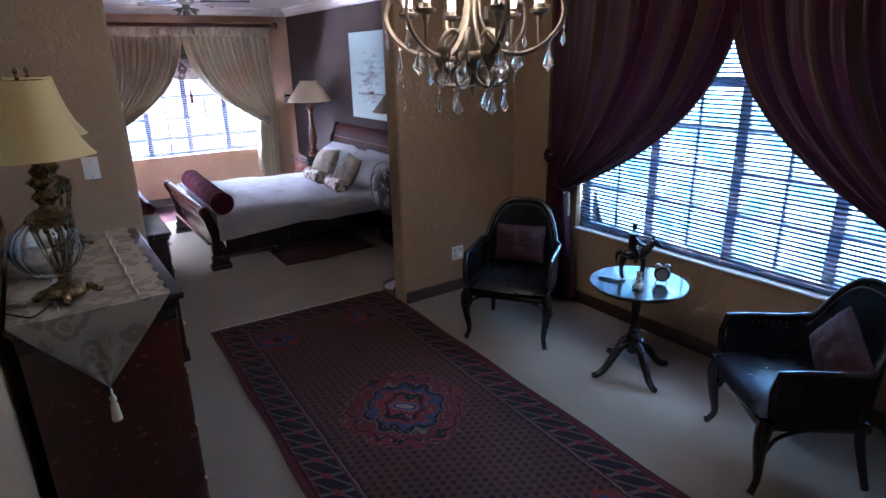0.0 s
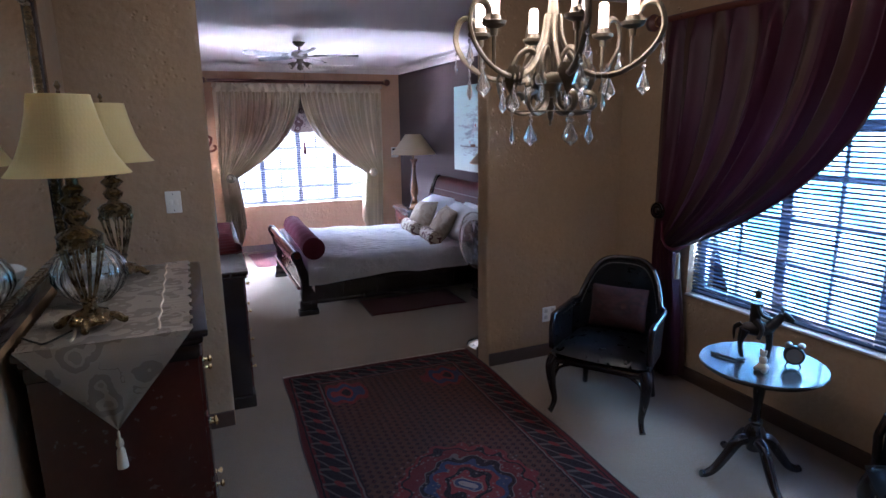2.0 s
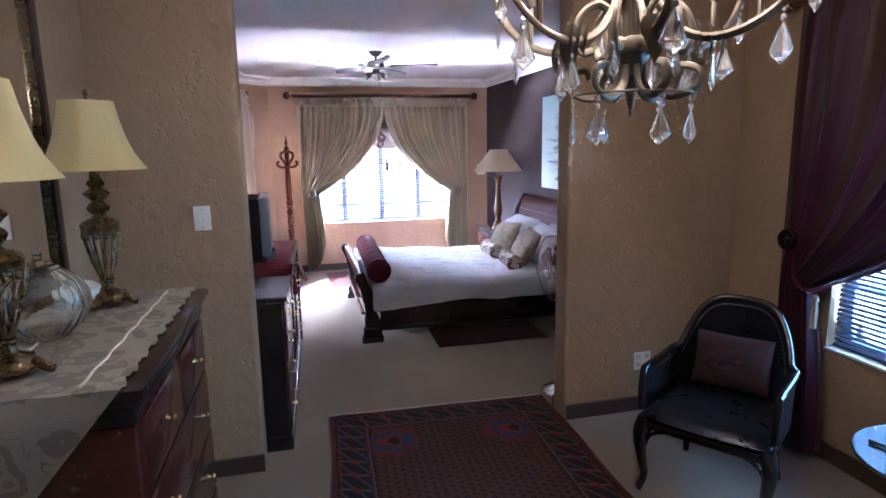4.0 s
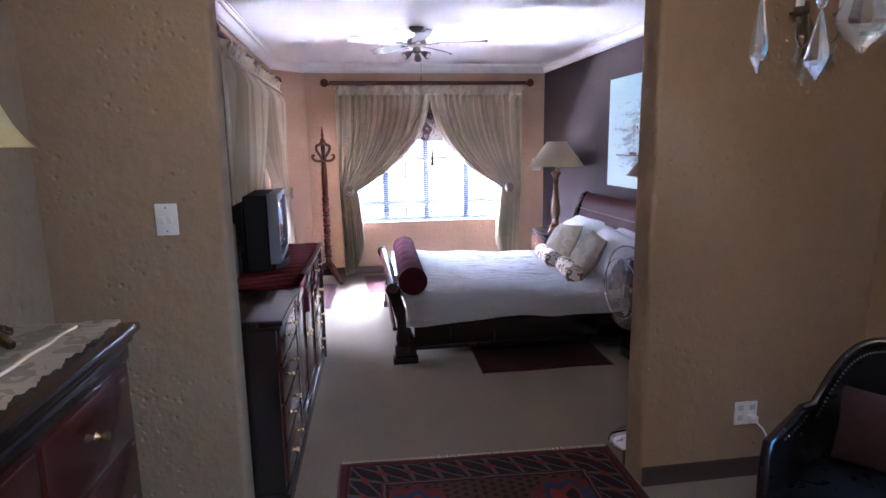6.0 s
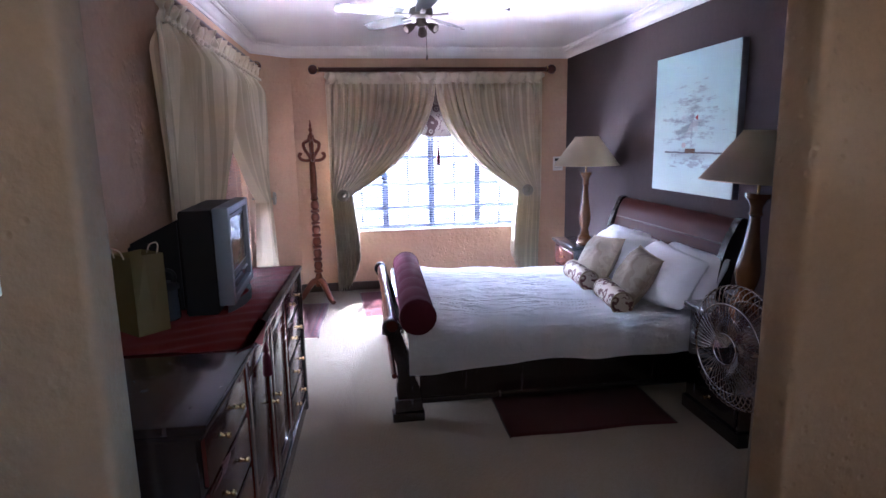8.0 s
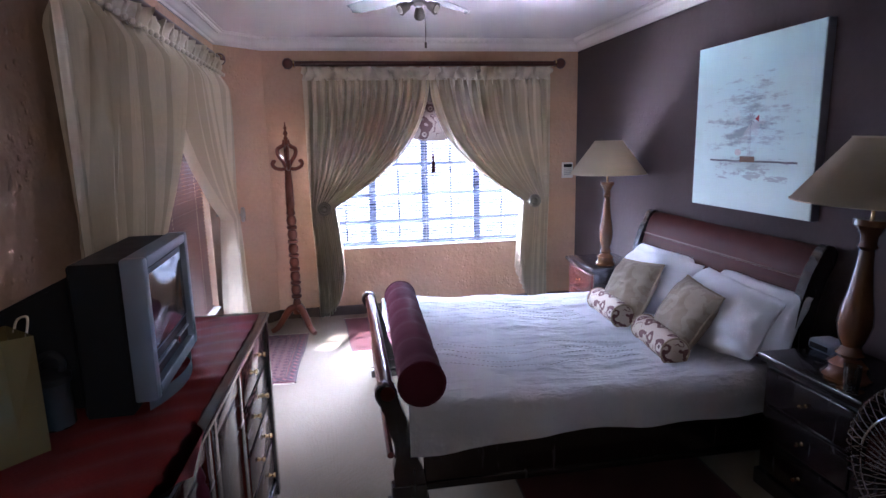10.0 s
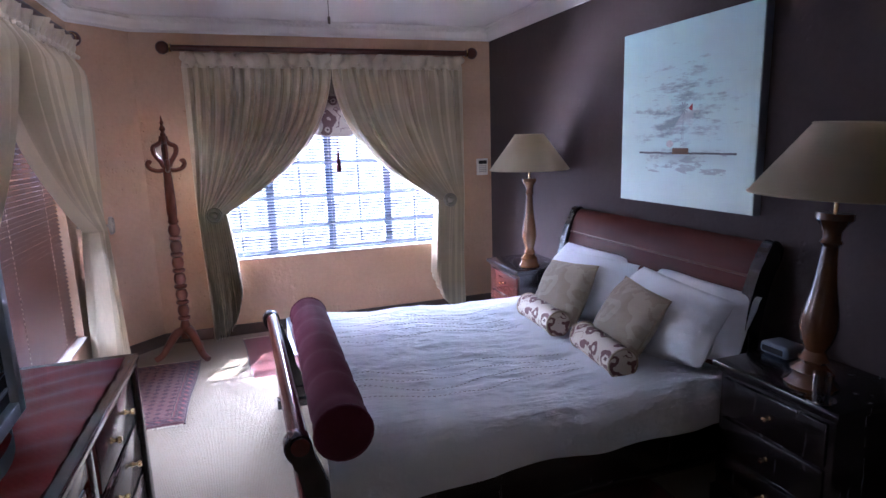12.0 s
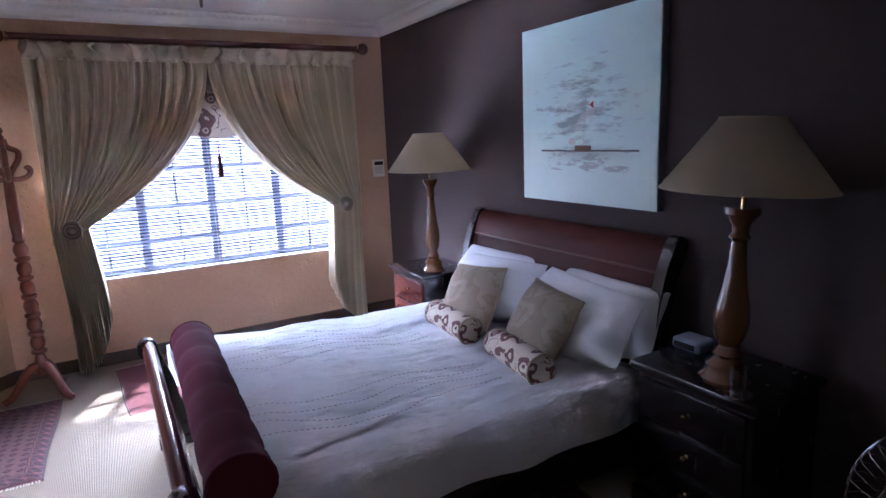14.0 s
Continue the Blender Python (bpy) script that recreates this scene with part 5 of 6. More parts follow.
def tub_chair(loc, rz, cushion_mat, label, cushion_label, cush):
    w = thing("tub_chair", loc, label, "armchair", "tub chairs", rz)

    def horse(u):
        a = math.pi * (1.0 - u)
        front = -0.22
        x = 0.285 * math.cos(a) * (1 - 0.06 * (1 - math.sin(a)))
        y = 0.02 + 0.27 * math.sin(a) ** 0.8
        if u < 0.12 or u > 0.88:
            k = (0.12 - u) / 0.12 if u < 0.12 else (u - 0.88) / 0.12
            x = math.copysign(0.283 + 0.006 * k, x)
            b = math.sin(math.pi * 0.12)
            y = 0.02 + 0.27 * b ** 0.8 + (front - 0.02 - 0.27 * b ** 0.8) * k
        return x, y

    def rise(u):
        s = math.sin(math.pi * u)
        return 0.625 + 0.275 * smooth01((s - 0.30) / 0.70)

    def shell(u, v):
        x, y = horse(u)
        zt = rise(u) - 0.015
        z = 0.36 + (zt - 0.36) * v
        k = 1 + 0.05 * v * math.sin(math.pi * u)
        return (x * k, y * (1 + 0.10 * v) if y > 0 else y, z)

    part("shell", sheet(bm_new(), shell, 44, 12, 0.042), LEATHER, w, "curved black leather back")
    rim = [Vector(shell(i / 44, 1.0)) * 1.0 + Vector((0, 0, 0.012)) for i in range(45)]
    x0, y0 = horse(0)
    rim = [Vector((rim[0].x, rim[0].y - 0.015, 0.42)), Vector((rim[0].x, rim[0].y - 0.022, 0.54))] + rim + [Vector((rim[-1].x, rim[-1].y - 0.022, 0.54)), Vector((rim[-1].x, rim[-1].y - 0.015, 0.42))]
    part("rim", tube(bm_new(), rim, 0.017, 10), BLACKWOOD, w, "polished black wooden rim")
    stud = bm_new()
    for i in range(3, 86):
        p = Vector(shell(i / 88, 0.965))
        n = Vector((p.x, p.y - 0.02, 0)).normalized()
        ball(stud, p - n * 0.024, 0.0042, seg=6)
    st = part("stud_row", stud, PEWTER, w, "row of small metal upholstery studs")
    st["kind"] = "stuff"

    def seat_f(u, v):
        y = -0.275 + 0.49 * v
        hw = 0.285 - 0.03 * v
        x = (u * 2 - 1) * hw
        e = (1 - abs(u * 2 - 1) ** 4) * (1 - abs(v * 2 - 1) ** 4)
        return (x, y - 0.03 * (1 - (u * 2 - 1) ** 2) * (1 - v), 0.405 + 0.055 * e ** 0.5)
    sb = bm_new()
    sheet(sb, seat_f, 24, 22, 0.06)
    part("seat", sb, LEATHER, w, "padded black leather seat")
    part("seat_rail", box(bm_new(), -0.275, 0.275, -0.265, 0.20, 0.33, 0.375, 0.012), BLACKWOOD, w)
    for sx in (-1, 1):
        fl = spline([(sx * 0.265, -0.235, 0.375), (sx * 0.285, -0.255, 0.30), (sx * 0.275, -0.245, 0.18), (sx * 0.262, -0.232, 0.08), (sx * 0.275, -0.252, 0.02), (sx * 0.282, -0.262, 0.008)], 5)
        n = len(fl)
        part("leg", tube(bm_new(), fl, [0.036 - 0.020 * smooth01(i / (n * 0.7)) + 0.004 * smooth01((i - n * 0.8) / (n * 0.2)) for i in range(n)], 10), BLACKWOOD, w)
        bl = spline([(sx * 0.20, 0.19, 0.37), (sx * 0.205, 0.21, 0.22), (sx * 0.225, 0.26, 0.012)], 6)
        part("leg", tube(bm_new(), bl, [0.026 - 0.010 * i / len(bl) for i in range(len(bl))], 10), BLACKWOOD, w)
        part("bracket", tube(bm_new(), spline([(sx * 0.268, -0.235, 0.22), (sx * 0.24, -0.23, 0.29), (sx * 0.17, -0.225, 0.325), (sx * 0.10, -0.22, 0.34)], 5), 0.009, 8), BLACKWOOD, w)
        part("bracket", tube(bm_new(), spline([(sx * 0.27, -0.225, 0.22), (sx * 0.265, -0.18, 0.29), (sx * 0.26, -0.10, 0.325), (sx * 0.255, -0.02, 0.34)], 5), 0.009, 8), BLACKWOOD, w)
    m = w.matrix_basis @ cush
    pillow("scatter_cushion", m, 0.36, 0.27, 0.12, cushion_mat, cushion_label, None, "cushion")
    return w


UP = Matrix.Rotation(radians(90), 4, "X")
tub_chair((1.853, 3.120, 0), -55.2, CUSHION_RED, "black leather tub chair with wooden rim by the partition", "dark red patterned cushion on the leather chair", Matrix.Translation((0, 0.165, 0.605)) @ Matrix.Rotation(radians(-14), 4, "X") @ UP)
tub_chair((1.953, 1.266, 0), -129.7, CUSHION_PLUM, "black leather tub chair with wooden rim under the window", "plum velvet cushion standing on a corner of the chair", Matrix.Translation((0.07, 0.12, 0.615)) @ Matrix.Rotation(radians(-20), 4, "X") @ Matrix.Rotation(radians(28), 4, "Y") @ UP)

TX, TY = 2.030, 2.222
table = thing("pedestal_table", (TX, TY, 0), "round dark polished pedestal table on tripod feet", "table")
part("tabletop", lathe(bm_new(), [(0.0, 0.572), (0.245, 0.572), (0.262, 0.578), (0.262, 0.586), (0.278, 0.590), (0.282, 0.598), (0.278, 0.606), (0.0, 0.606)], 56), BLACKWOOD, table)
part("column", lathe(bm_new(), [(0.0, 0.14), (0.03, 0.14), (0.034, 0.16), (0.050, 0.19), (0.055, 0.22), (0.040, 0.26), (0.026, 0.28), (0.034, 0.295), (0.022, 0.31), (0.020, 0.38), (0.028, 0.46), (0.024, 0.52), (0.050, 0.545), (0.085, 0.572), (0.0, 0.573)], 24), BLACKWOOD, table)
leg_bm = bm_new()
lp = spline([(0.02, 0, 0.20), (0.08, 0, 0.19), (0.14, 0, 0.11), (0.19, 0, 0.045), (0.235, 0, 0.018), (0.26, 0, 0.02)], 5)
tube(leg_bm, lp, [0.030 - 0.014 * i / len(lp) for i in range(len(lp) - 3)] + [0.018, 0.020, 0.018], 10)
lme = finish(leg_bm, "leg", BLACKWOOD)
for k in range(4):
    piece("leg", lme, table, pose(0, 0, 0, 0, 0, 160 + 90 * k))

BRONZE = simple("dark_bronze", (0.022, 0.017, 0.014), 0.38, 0.5, var=0.4, scale=30, bump=0.3)
# the rider on a horse stays one mesh
st = bm_new()
ball(st, (0, 0, 0.155), 0.036, 2.1, 0.85, 1.05, 14)
tube(st, spline([(0.05, 0, 0.165), (0.085, 0, 0.205), (0.105, 0, 0.235)], 4), [0.030, 0.028, 0.026, 0.024, 0.022, 0.021, 0.020, 0.019, 0.018], 10)
tube(st, [(0.10, 0, 0.24), (0.125, 0, 0.225), (0.150, 0, 0.205)], [0.019, 0.017, 0.011], 10)
for s in (-1, 1):
    tube(st, [(0.100, s * 0.010, 0.25), (0.102, s * 0.012, 0.272)], [0.006, 0.002], 6)
    tube(st, spline([(0.05, s * 0.022, 0.14), (0.058, s * 0.022, 0.08), (0.052, s * 0.022, 0.012)], 3), [0.015, 0.013, 0.011, 0.010, 0.009, 0.009, 0.011], 8)
    tube(st, spline([(-0.055, s * 0.022, 0.15), (-0.07, s * 0.022, 0.08), (-0.060, s * 0.022, 0.012)], 3), [0.020, 0.016, 0.012, 0.010, 0.009, 0.009, 0.011], 8)
    tube(st, spline([(-0.012, s * 0.015, 0.20), (0.012, s * 0.042, 0.165), (0.0, s * 0.044, 0.115)], 3), [0.020, 0.018, 0.015, 0.013, 0.011, 0.010, 0.011], 8)
    tube(st, spline([(-0.012, s * 0.030, 0.275), (0.005, s * 0.044, 0.24), (0.045, s * 0.02, 0.215)], 3), 0.010, 8)
tube(st, spline([(-0.072, 0, 0.175), (-0.10, 0, 0.15), (-0.10, 0, 0.09)], 4), [0.010, 0.012, 0.013, 0.012, 0.010, 0.008, 0.007, 0.005, 0.003], 8)
tube(st, [(-0.012, 0, 0.19), (-0.014, 0, 0.24), (-0.012, 0, 0.285)], [0.028, 0.026, 0.030], 10)
ball(st, (-0.010, 0, 0.322), 0.018, 0.9, 0.9, 1.15, 10)
ball(st, (-0.010, 0, 0.338), 0.020, 1.0, 1.0, 0.5, 10)
bmesh.ops.transform(st, verts=st.verts, matrix=pose(2.04, 2.275, 0.607, 0, 0, -42) @ Matrix.Diagonal((1.0, 1.0, 1.0, 1)))
single("horse_statue", st, BRONZE, "dark bronze horse and rider statue on the table", "statue")
clock = thing("alarm_clock", (2.115, 2.127, 0.606), "small dark twin-bell alarm clock on the table", "clock", "", 42)
cb = lathe(bm_new(), [(0.0, -0.018), (0.042, -0.018), (0.046, -0.012), (0.046, 0.012), (0.042, 0.018), (0.036, 0.014), (0.0, 0.014)], 28)
bmesh.ops.rotate(cb, verts=cb.verts, matrix=Euler((0, radians(-90), 0)).to_matrix())
bmesh.ops.translate(cb, verts=cb.verts, vec=(0, 0, 0.058))
part("case", cb, BRONZE, clock)
part("dial", tube(bm_new(), [(-0.0155, 0, 0.058), (-0.0135, 0, 0.058)], 0.035, 24), simple("clock_dial", (0.25, 0.24, 0.23), 0.25, var=0.2, bump=0.0), clock, "pale dial")
for s in (-1, 1):
    part("bell", ball(bm_new(), (0, s * 0.026, 0.108), 0.018, 1, 1, 0.75, 12), PEWTER, clock)
    part("foot", tube(bm_new(), [(0, s * 0.022, 0.022), (0, s * 0.032, 0.0)], 0.004, 6), BRONZE, clock)
fig = bm_new()
ball(fig, (0, 0, 0.022), 0.026, 1.0, 1.1, 0.85, 12)
ball(fig, (-0.004, 0, 0.058), 0.020, 0.9, 1.0, 1.1, 12)
ball(fig, (-0.006, 0, 0.090), 0.016, seg=12)
for s in (-1, 1):
    ball(fig, (-0.016, s * 0.02, 0.012), 0.012, 1.4, 1, 1, 8)
    ball(fig, (-0.006, s * 0.013, 0.103), 0.007, seg=8)
bmesh.ops.translate(fig, verts=fig.verts, vec=(1.94, 2.152, 0.606))
single("figurine", fig, simple("cream_resin", (0.48, 0.40, 0.32), 0.5, var=0.4, scale=30), "small cream seated figurine on the table", "figurine")
key = bm_new()
tube(key, [(1.895, 2.407, 0.614), (1.925, 2.287, 0.614)], 0.007, 6)
tube(key, [(1.925, 2.287, 0.614), (1.970, 2.272, 0.614)], 0.006, 6)
single("letter_opener", key, BRONZE, "small dark metal tool lying on the table", "tool")

# ---- chandelier and sconce ----


def pendant_mesh(name, h, w, beads=2):
    bm = bm_new()
    z = 0.0
    for _ in range(beads):
        z -= 0.009
        ball(bm, (0, 0, z), 0.0075, 1, 0.6, 1, 8)
        z -= 0.008
    pts = [(0.002, 0.0), (w * 0.22, -h * 0.25), (w * 0.5, -h * 0.68), (w * 0.38, -h * 0.80), (w * 0.14, -h * 0.93), (0.002, -h)]
    rings = []
    for r, dz in pts:
        rings.append([bm.verts.new((r * math.cos(a) * 1.0, r * math.sin(a) * 0.38, z + dz)) for a in (2 * math.pi * k / 8 for k in range(8))])
    for p, q in zip(rings, rings[1:]):
        for k in range(8):
            bm.faces.new((p[k], p[(k + 1) % 8], q[(k + 1) % 8], q[k]))
    bm.faces.new(rings[0][::-1])
    bm.faces.new(rings[-1])
    return finish(bm, name, CRYSTAL, False)


DROP_BIG, DROP_MID, DROP_THIN = pendant_mesh("drop", 0.078, 0.054), pendant_mesh("drop", 0.072, 0.046), pendant_mesh("drop", 0.060, 0.028)
ch = thing("chandelier", (0.670, 2.070, 1.914), "lit bronzed iron chandelier with scrolled arms and crystal drops", "chandelier")
part("cup", lathe(bm_new(), [(0.0, -0.075), (0.024, -0.072), (0.026, -0.035), (0.030, -0.030), (0.048, -0.030), (0.052, -0.022), (0.052, -0.006), (0.046, 0.002), (0.0, 0.002)], 32), IRON, ch)
part("column", lathe(bm_new(), [(0.0, 0.0), (0.016, 0.0), (0.012, 0.10), (0.020, 0.16), (0.014, 0.22), (0.026, 0.30), (0.012, 0.36), (0.010, 0.40), (0.0, 0.40)], 20), IRON, ch)
part("chain", tube(bm_new(), [(0, 0, 0.40), (0, 0, 0.656)], 0.008, 8), IRON, ch)
part("ceiling_rose", lathe(bm_new(), [(0.02, 0.636), (0.055, 0.651), (0.06, 0.685), (0.0, 0.685)], 24), IRON, ch)
part("bottom_finial", lathe(bm_new(), [(0.0, -0.165), (0.005, -0.160), (0.003, -0.15), (0.008, -0.14), (0.014, -0.10), (0.018, -0.075), (0.0, -0.074)], 14), IRON, ch)


def flat_scroll(pts, w=0.007):
    return tube(bm_new(), spline(pts, 6), w, 8, False, 1.5)


arm_me = finish(flat_scroll([(0.020, 0, 0.18), (0.035, 0, 0.10), (0.085, 0, 0.02), (0.155, 0, -0.012), (0.235, 0, 0.005), (0.305, 0, 0.060), (0.335, 0, 0.125), (0.318, 0, 0.185), (0.280, 0, 0.190), (0.262, 0, 0.160), (0.280, 0, 0.140)]), "arm", IRON)
curl_me = finish(flat_scroll([(0.040, 0, -0.005), (0.046, 0, 0.050), (0.075, 0, 0.075), (0.110, 0, 0.055), (0.125, 0, 0.010), (0.110, 0, -0.025), (0.085, 0, -0.022)]), "curl", IRON)
low_me = finish(flat_scroll([(0.022, 0, -0.055), (0.036, 0, -0.100), (0.085, 0, -0.124), (0.135, 0, -0.104), (0.135, 0, -0.070), (0.100, 0, -0.060), (0.088, 0, -0.080)], 0.0065), "low_scroll", IRON)
leaf = bm_new()
for k in range(3):
    sheet(leaf, lambda u, v, k=k: (0.150 + 0.02 * (k - 1) + 0.012 * math.sin(v * 3), (u - 0.5) * 0.042 * math.sin(math.pi * min(1, v * 0.85 + 0.15)), 0.015 - 0.10 * v * (0.6 + 0.2 * k) + 0.02 * abs(u - 0.5)), 4, 6, 0.002)
leaf_me = finish(leaf, "leaf", IRON)
cup_me = finish(lathe(bm_new(), [(0.0, 0.0), (0.010, 0.0), (0.012, 0.02), (0.034, 0.030), (0.038, 0.040), (0.022, 0.044), (0.018, 0.06), (0.0, 0.06)], 20), "candle_cup", IRON)
bulb_me = finish(lathe(bm_new(), [(0.0, 0.0), (0.016, 0.0), (0.016, 0.075), (0.010, 0.082), (0.0, 0.084)], 16), "candle", BULB)
lit_me = finish(lathe(bm_new(), [(0.0, 0.0), (0.016, 0.0), (0.016, 0.075), (0.010, 0.082), (0.0, 0.084)], 16), "candle", BULB_LIT)
for k in range(6):
    r = 60 * k + 12
    piece("arm", arm_me, ch, pose(0, 0, 0, 0, 0, r))
    piece("curl", curl_me, ch, pose(0, 0, 0, 0, 0, r + 30))
    piece("low_scroll", low_me, ch, pose(0, 0, 0, 0, 0, r + 15))
    piece("leaf", leaf_me, ch, pose(0, 0, 0, 0, 0, r))
    a = radians(r)
    piece("candle_cup", cup_me, ch, Matrix.Translation((0.245 * math.cos(a), 0.245 * math.sin(a), 0.10)) @ pose(0, 0, 0))
    piece("candle", lit_me, ch, Matrix.Translation((0.245 * math.cos(a), 0.245 * math.sin(a), 0.16)))
    part("cup_stem", tube(bm_new(), [(0.245 * math.cos(a), 0.245 * math.sin(a), 0.008), (0.245 * math.cos(a), 0.245 * math.sin(a), 0.105)], 0.006, 6), IRON, ch)
    for rad, z, me, off in ((0.335, 0.105, DROP_THIN, 0), (0.285, 0.036, DROP_BIG, 0), (0.165, -0.016, DROP_MID, 0), (0.125, -0.120, DROP_MID, 15), (0.122, 0.0, DROP_THIN, 30)):
        b = radians(r + off)
        piece("drop", me, ch, pose(rad * math.cos(b), rad * math.sin(b), z, 0, 0, r + off + 70 + 25 * ((k * 7 + int(rad * 100)) % 5)))
part("low_ring", tube(bm_new(), [(0.128 * math.cos(a), 0.128 * math.sin(a), -0.118) for a in (2 * math.pi * k / 36 for k in range(36))], 0.0025, 6, True), IRON, ch)

sc = thing("wall_sconce", (2.115, YE0 - 0.001, 2.10), "bronzed wall sconce with candle cup and crystal drops", "sconce")
pl = lathe(bm_new(), [(0.0, 0.0), (0.038, 0.0), (0.042, 0.006), (0.026, 0.014), (0.0, 0.018)], 20)
bmesh.ops.rotate(pl, verts=pl.verts, matrix=Euler((radians(90), 0, 0)).to_matrix())
part("backplate", pl, IRON, sc)
part("stem", tube(bm_new(), spline([(0, -0.006, 0.10), (0, -0.02, 0.02), (0, -0.025, -0.06), (0, -0.010, -0.13)], 5), 0.010, 8), IRON, sc)
for s in (-1, 1):
    part("arm", tube(bm_new(), spline([(0, -0.02, -0.06), (s * 0.04, -0.05, -0.09), (s * 0.09, -0.08, -0.06), (s * 0.10, -0.09, 0.01)], 6), 0.006, 8), IRON, sc)
    piece("candle_cup", cup_me, sc, Matrix.Translation((s * 0.10, -0.09, 0.0)))
    piece("candle", bulb_me, sc, Matrix.Translation((s * 0.10, -0.09, 0.06)))
    piece("drop", DROP_MID, sc, Matrix.Translation((s * 0.09, -0.08, -0.068)))
piece("drop", DROP_BIG, sc, Matrix.Translation((0, -0.018, -0.128)))

# ---- bedroom: dresser and what stands on it ----
DX0, DX1, DY0, DY1, DZ = -0.672, -0.115, 4.05, 6.075, 0.902
dr0 = thing("dresser", (0, 0, 0), "long dark mahogany dresser with drawers and panelled doors", "dresser")
# the dresser stands slightly askew to the wall
dr0.matrix_basis = Matrix.Translation((DX1, DY1, 0)) @ Matrix.Rotation(radians(-1.6), 4, "Z") @ Matrix.Translation((-DX1, -DY1, 0))
part("body", box(bm_new(), DX0, DX1 - 0.02, DY0 + 0.01, DY1 - 0.02, 0.07, DZ - 0.03, 0.004), BLACKWOOD, dr0)
bm = box(bm_new(), DX0, DX1 + 0.012, DY0, DY1, DZ - 0.03, DZ, 0.009)
box(bm, DX0, DX1, DY0 + 0.006, DY1 - 0.012, DZ - 0.05, DZ - 0.03, 0.006)
part("top", bm, BLACKWOOD, dr0)
part("plinth", box(bm_new(), DX0, DX1 - 0.004, DY0 + 0.004, DY1 - 0.012, 0.0, 0.09, 0.008), BLACKWOOD, dr0)
part("end_post", box(bm_new(), DX1 - 0.06, DX1 + 0.004, DY1 - 0.055, DY1 - 0.004, 0.0, DZ - 0.03, 0.006), BLACKWOOD, dr0)
for y0, y1 in ((DY0 + 0.05, DY0 + 0.52), (DY1 - 0.56, DY1 - 0.07)):
    zz = [0.11, 0.30, 0.49, 0.68, 0.865]
    for z0, z1 in zip(zz, zz[1:]):
        d = part("drawer", box(bm_new(), DX1 - 0.03, DX1 - 0.008, y0, y1, z0 + 0.008, z1 - 0.008, 0.006), MAHOG, dr0)
        for f in (0.30, 0.70):
            knob(d, (DX1 - 0.008, y0 + f * (y1 - y0), (z0 + z1) / 2), "x")
ym = (DY0 + 0.54, (DY0 + DY1) / 2 - 0.01, DY1 - 0.58)
for i in range(2):
    y0, y1 = ym[i] + 0.008, ym[i + 1] - 0.008
    bm = bm_new()
    box(bm, DX1 - 0.03, DX1 - 0.008, y0, y0 + 0.06, 0.115, 0.86, 0.004)
    box(bm, DX1 - 0.03, DX1 - 0.008, y1 - 0.06, y1, 0.115, 0.86, 0.004)
    box(bm, DX1 - 0.03, DX1 - 0.009, y0 + 0.06, y1 - 0.06, 0.115, 0.185, 0.004)
    box(bm, DX1 - 0.03, DX1 - 0.009, y0 + 0.06, y1 - 0.06, 0.79, 0.86, 0.004)
    d = part("door", bm, MAHOG, dr0)
    part("panel", box(bm_new(), DX1 - 0.03, DX1 - 0.014, y0 + 0.072, y1 - 0.072, 0.197, 0.778, 0.010, 3), MAHOG, d)
    knob(d, (DX1 - 0.008, (y1 - 0.03) if i == 0 else (y0 + 0.03), 0.52), "x")


run2 = thing("dresser_runner", (0, 0, 0), "dark red ruched satin runner with tassels on the dresser", "runner")
run2.matrix_basis = dr0.matrix_basis.copy()
part("cloth", sheet(bm_new(), lambda u, v: (DX0 + 0.01 + (DX1 - DX0 - 0.03) * u, 4.60 + (DY1 - 4.66) * v, DZ + 0.006 + 0.003 * math.sin(v * 75 + 3 * math.sin(u * 5)) * (1 if u > 0.45 else 0.4) + 0.002 * noise.noise(Vector((u * 9, v * 20, 0)))), 36, 140, -0.004), RED_RUNNER, run2)
part("flap", sheet(bm_new(), lambda u, v: (DX1 - 0.03 + 0.046 * smooth01(v * 2.2), 4.58 + 0.42 * (u - 0.5) * (1 - v) + 0.2, DZ + 0.008 - 0.10 * max(0, v - 0.45)), 12, 10, 0.003), RED_RUNNER, run2)
part("tassel", lathe(bm_new(), [(0.0, DZ - 0.04), (0.004, DZ - 0.05), (0.010, DZ - 0.065), (0.012, DZ - 0.08), (0.008, DZ - 0.09), (0.016, DZ - 0.11), (0.020, DZ - 0.18), (0.0, DZ - 0.18)], 12, (DX1 + 0.022, 4.82)), BURGUNDY, run2, "dark red silk tassel")

tv = thing("television", (-0.313, 5.300, DZ + 0.012), "silver and black tube television on the dresser, switched off", "television", "", 2.0)
W2, TB, TH = 0.265, 0.036, 0.446
bm = bm_new()
for y0, y1, z0, z1 in ((-W2, -W2 + 0.040, TB, TH), (W2 - 0.040, W2, TB, TH), (-W2 + 0.040, W2 - 0.040, TH - 0.034, TH), (-W2 + 0.040, W2 - 0.040, TB, TB + 0.040)):
    box(bm, -0.035, 0.028, y0, y1, z0, z1, 0.007)
part("bezel", bm, PLASTIC_SILVER, tv, "silver plastic bezel")
part("inner_frame", box(bm_new(), -0.03, 0.006, -W2 + 0.040, W2 - 0.040, TB + 0.040, TH - 0.034), PLASTIC_BLACK, tv)
part("screen_surround", sheet(bm_new(), lambda u, v: (0.010 + 0.004 * math.sin(math.pi * u), (u * 2 - 1) * (W2 - 0.050), TB + 0.120 + (TH - TB - 0.164) * v), 12, 4, 0.003), PLASTIC_SILVER, tv)
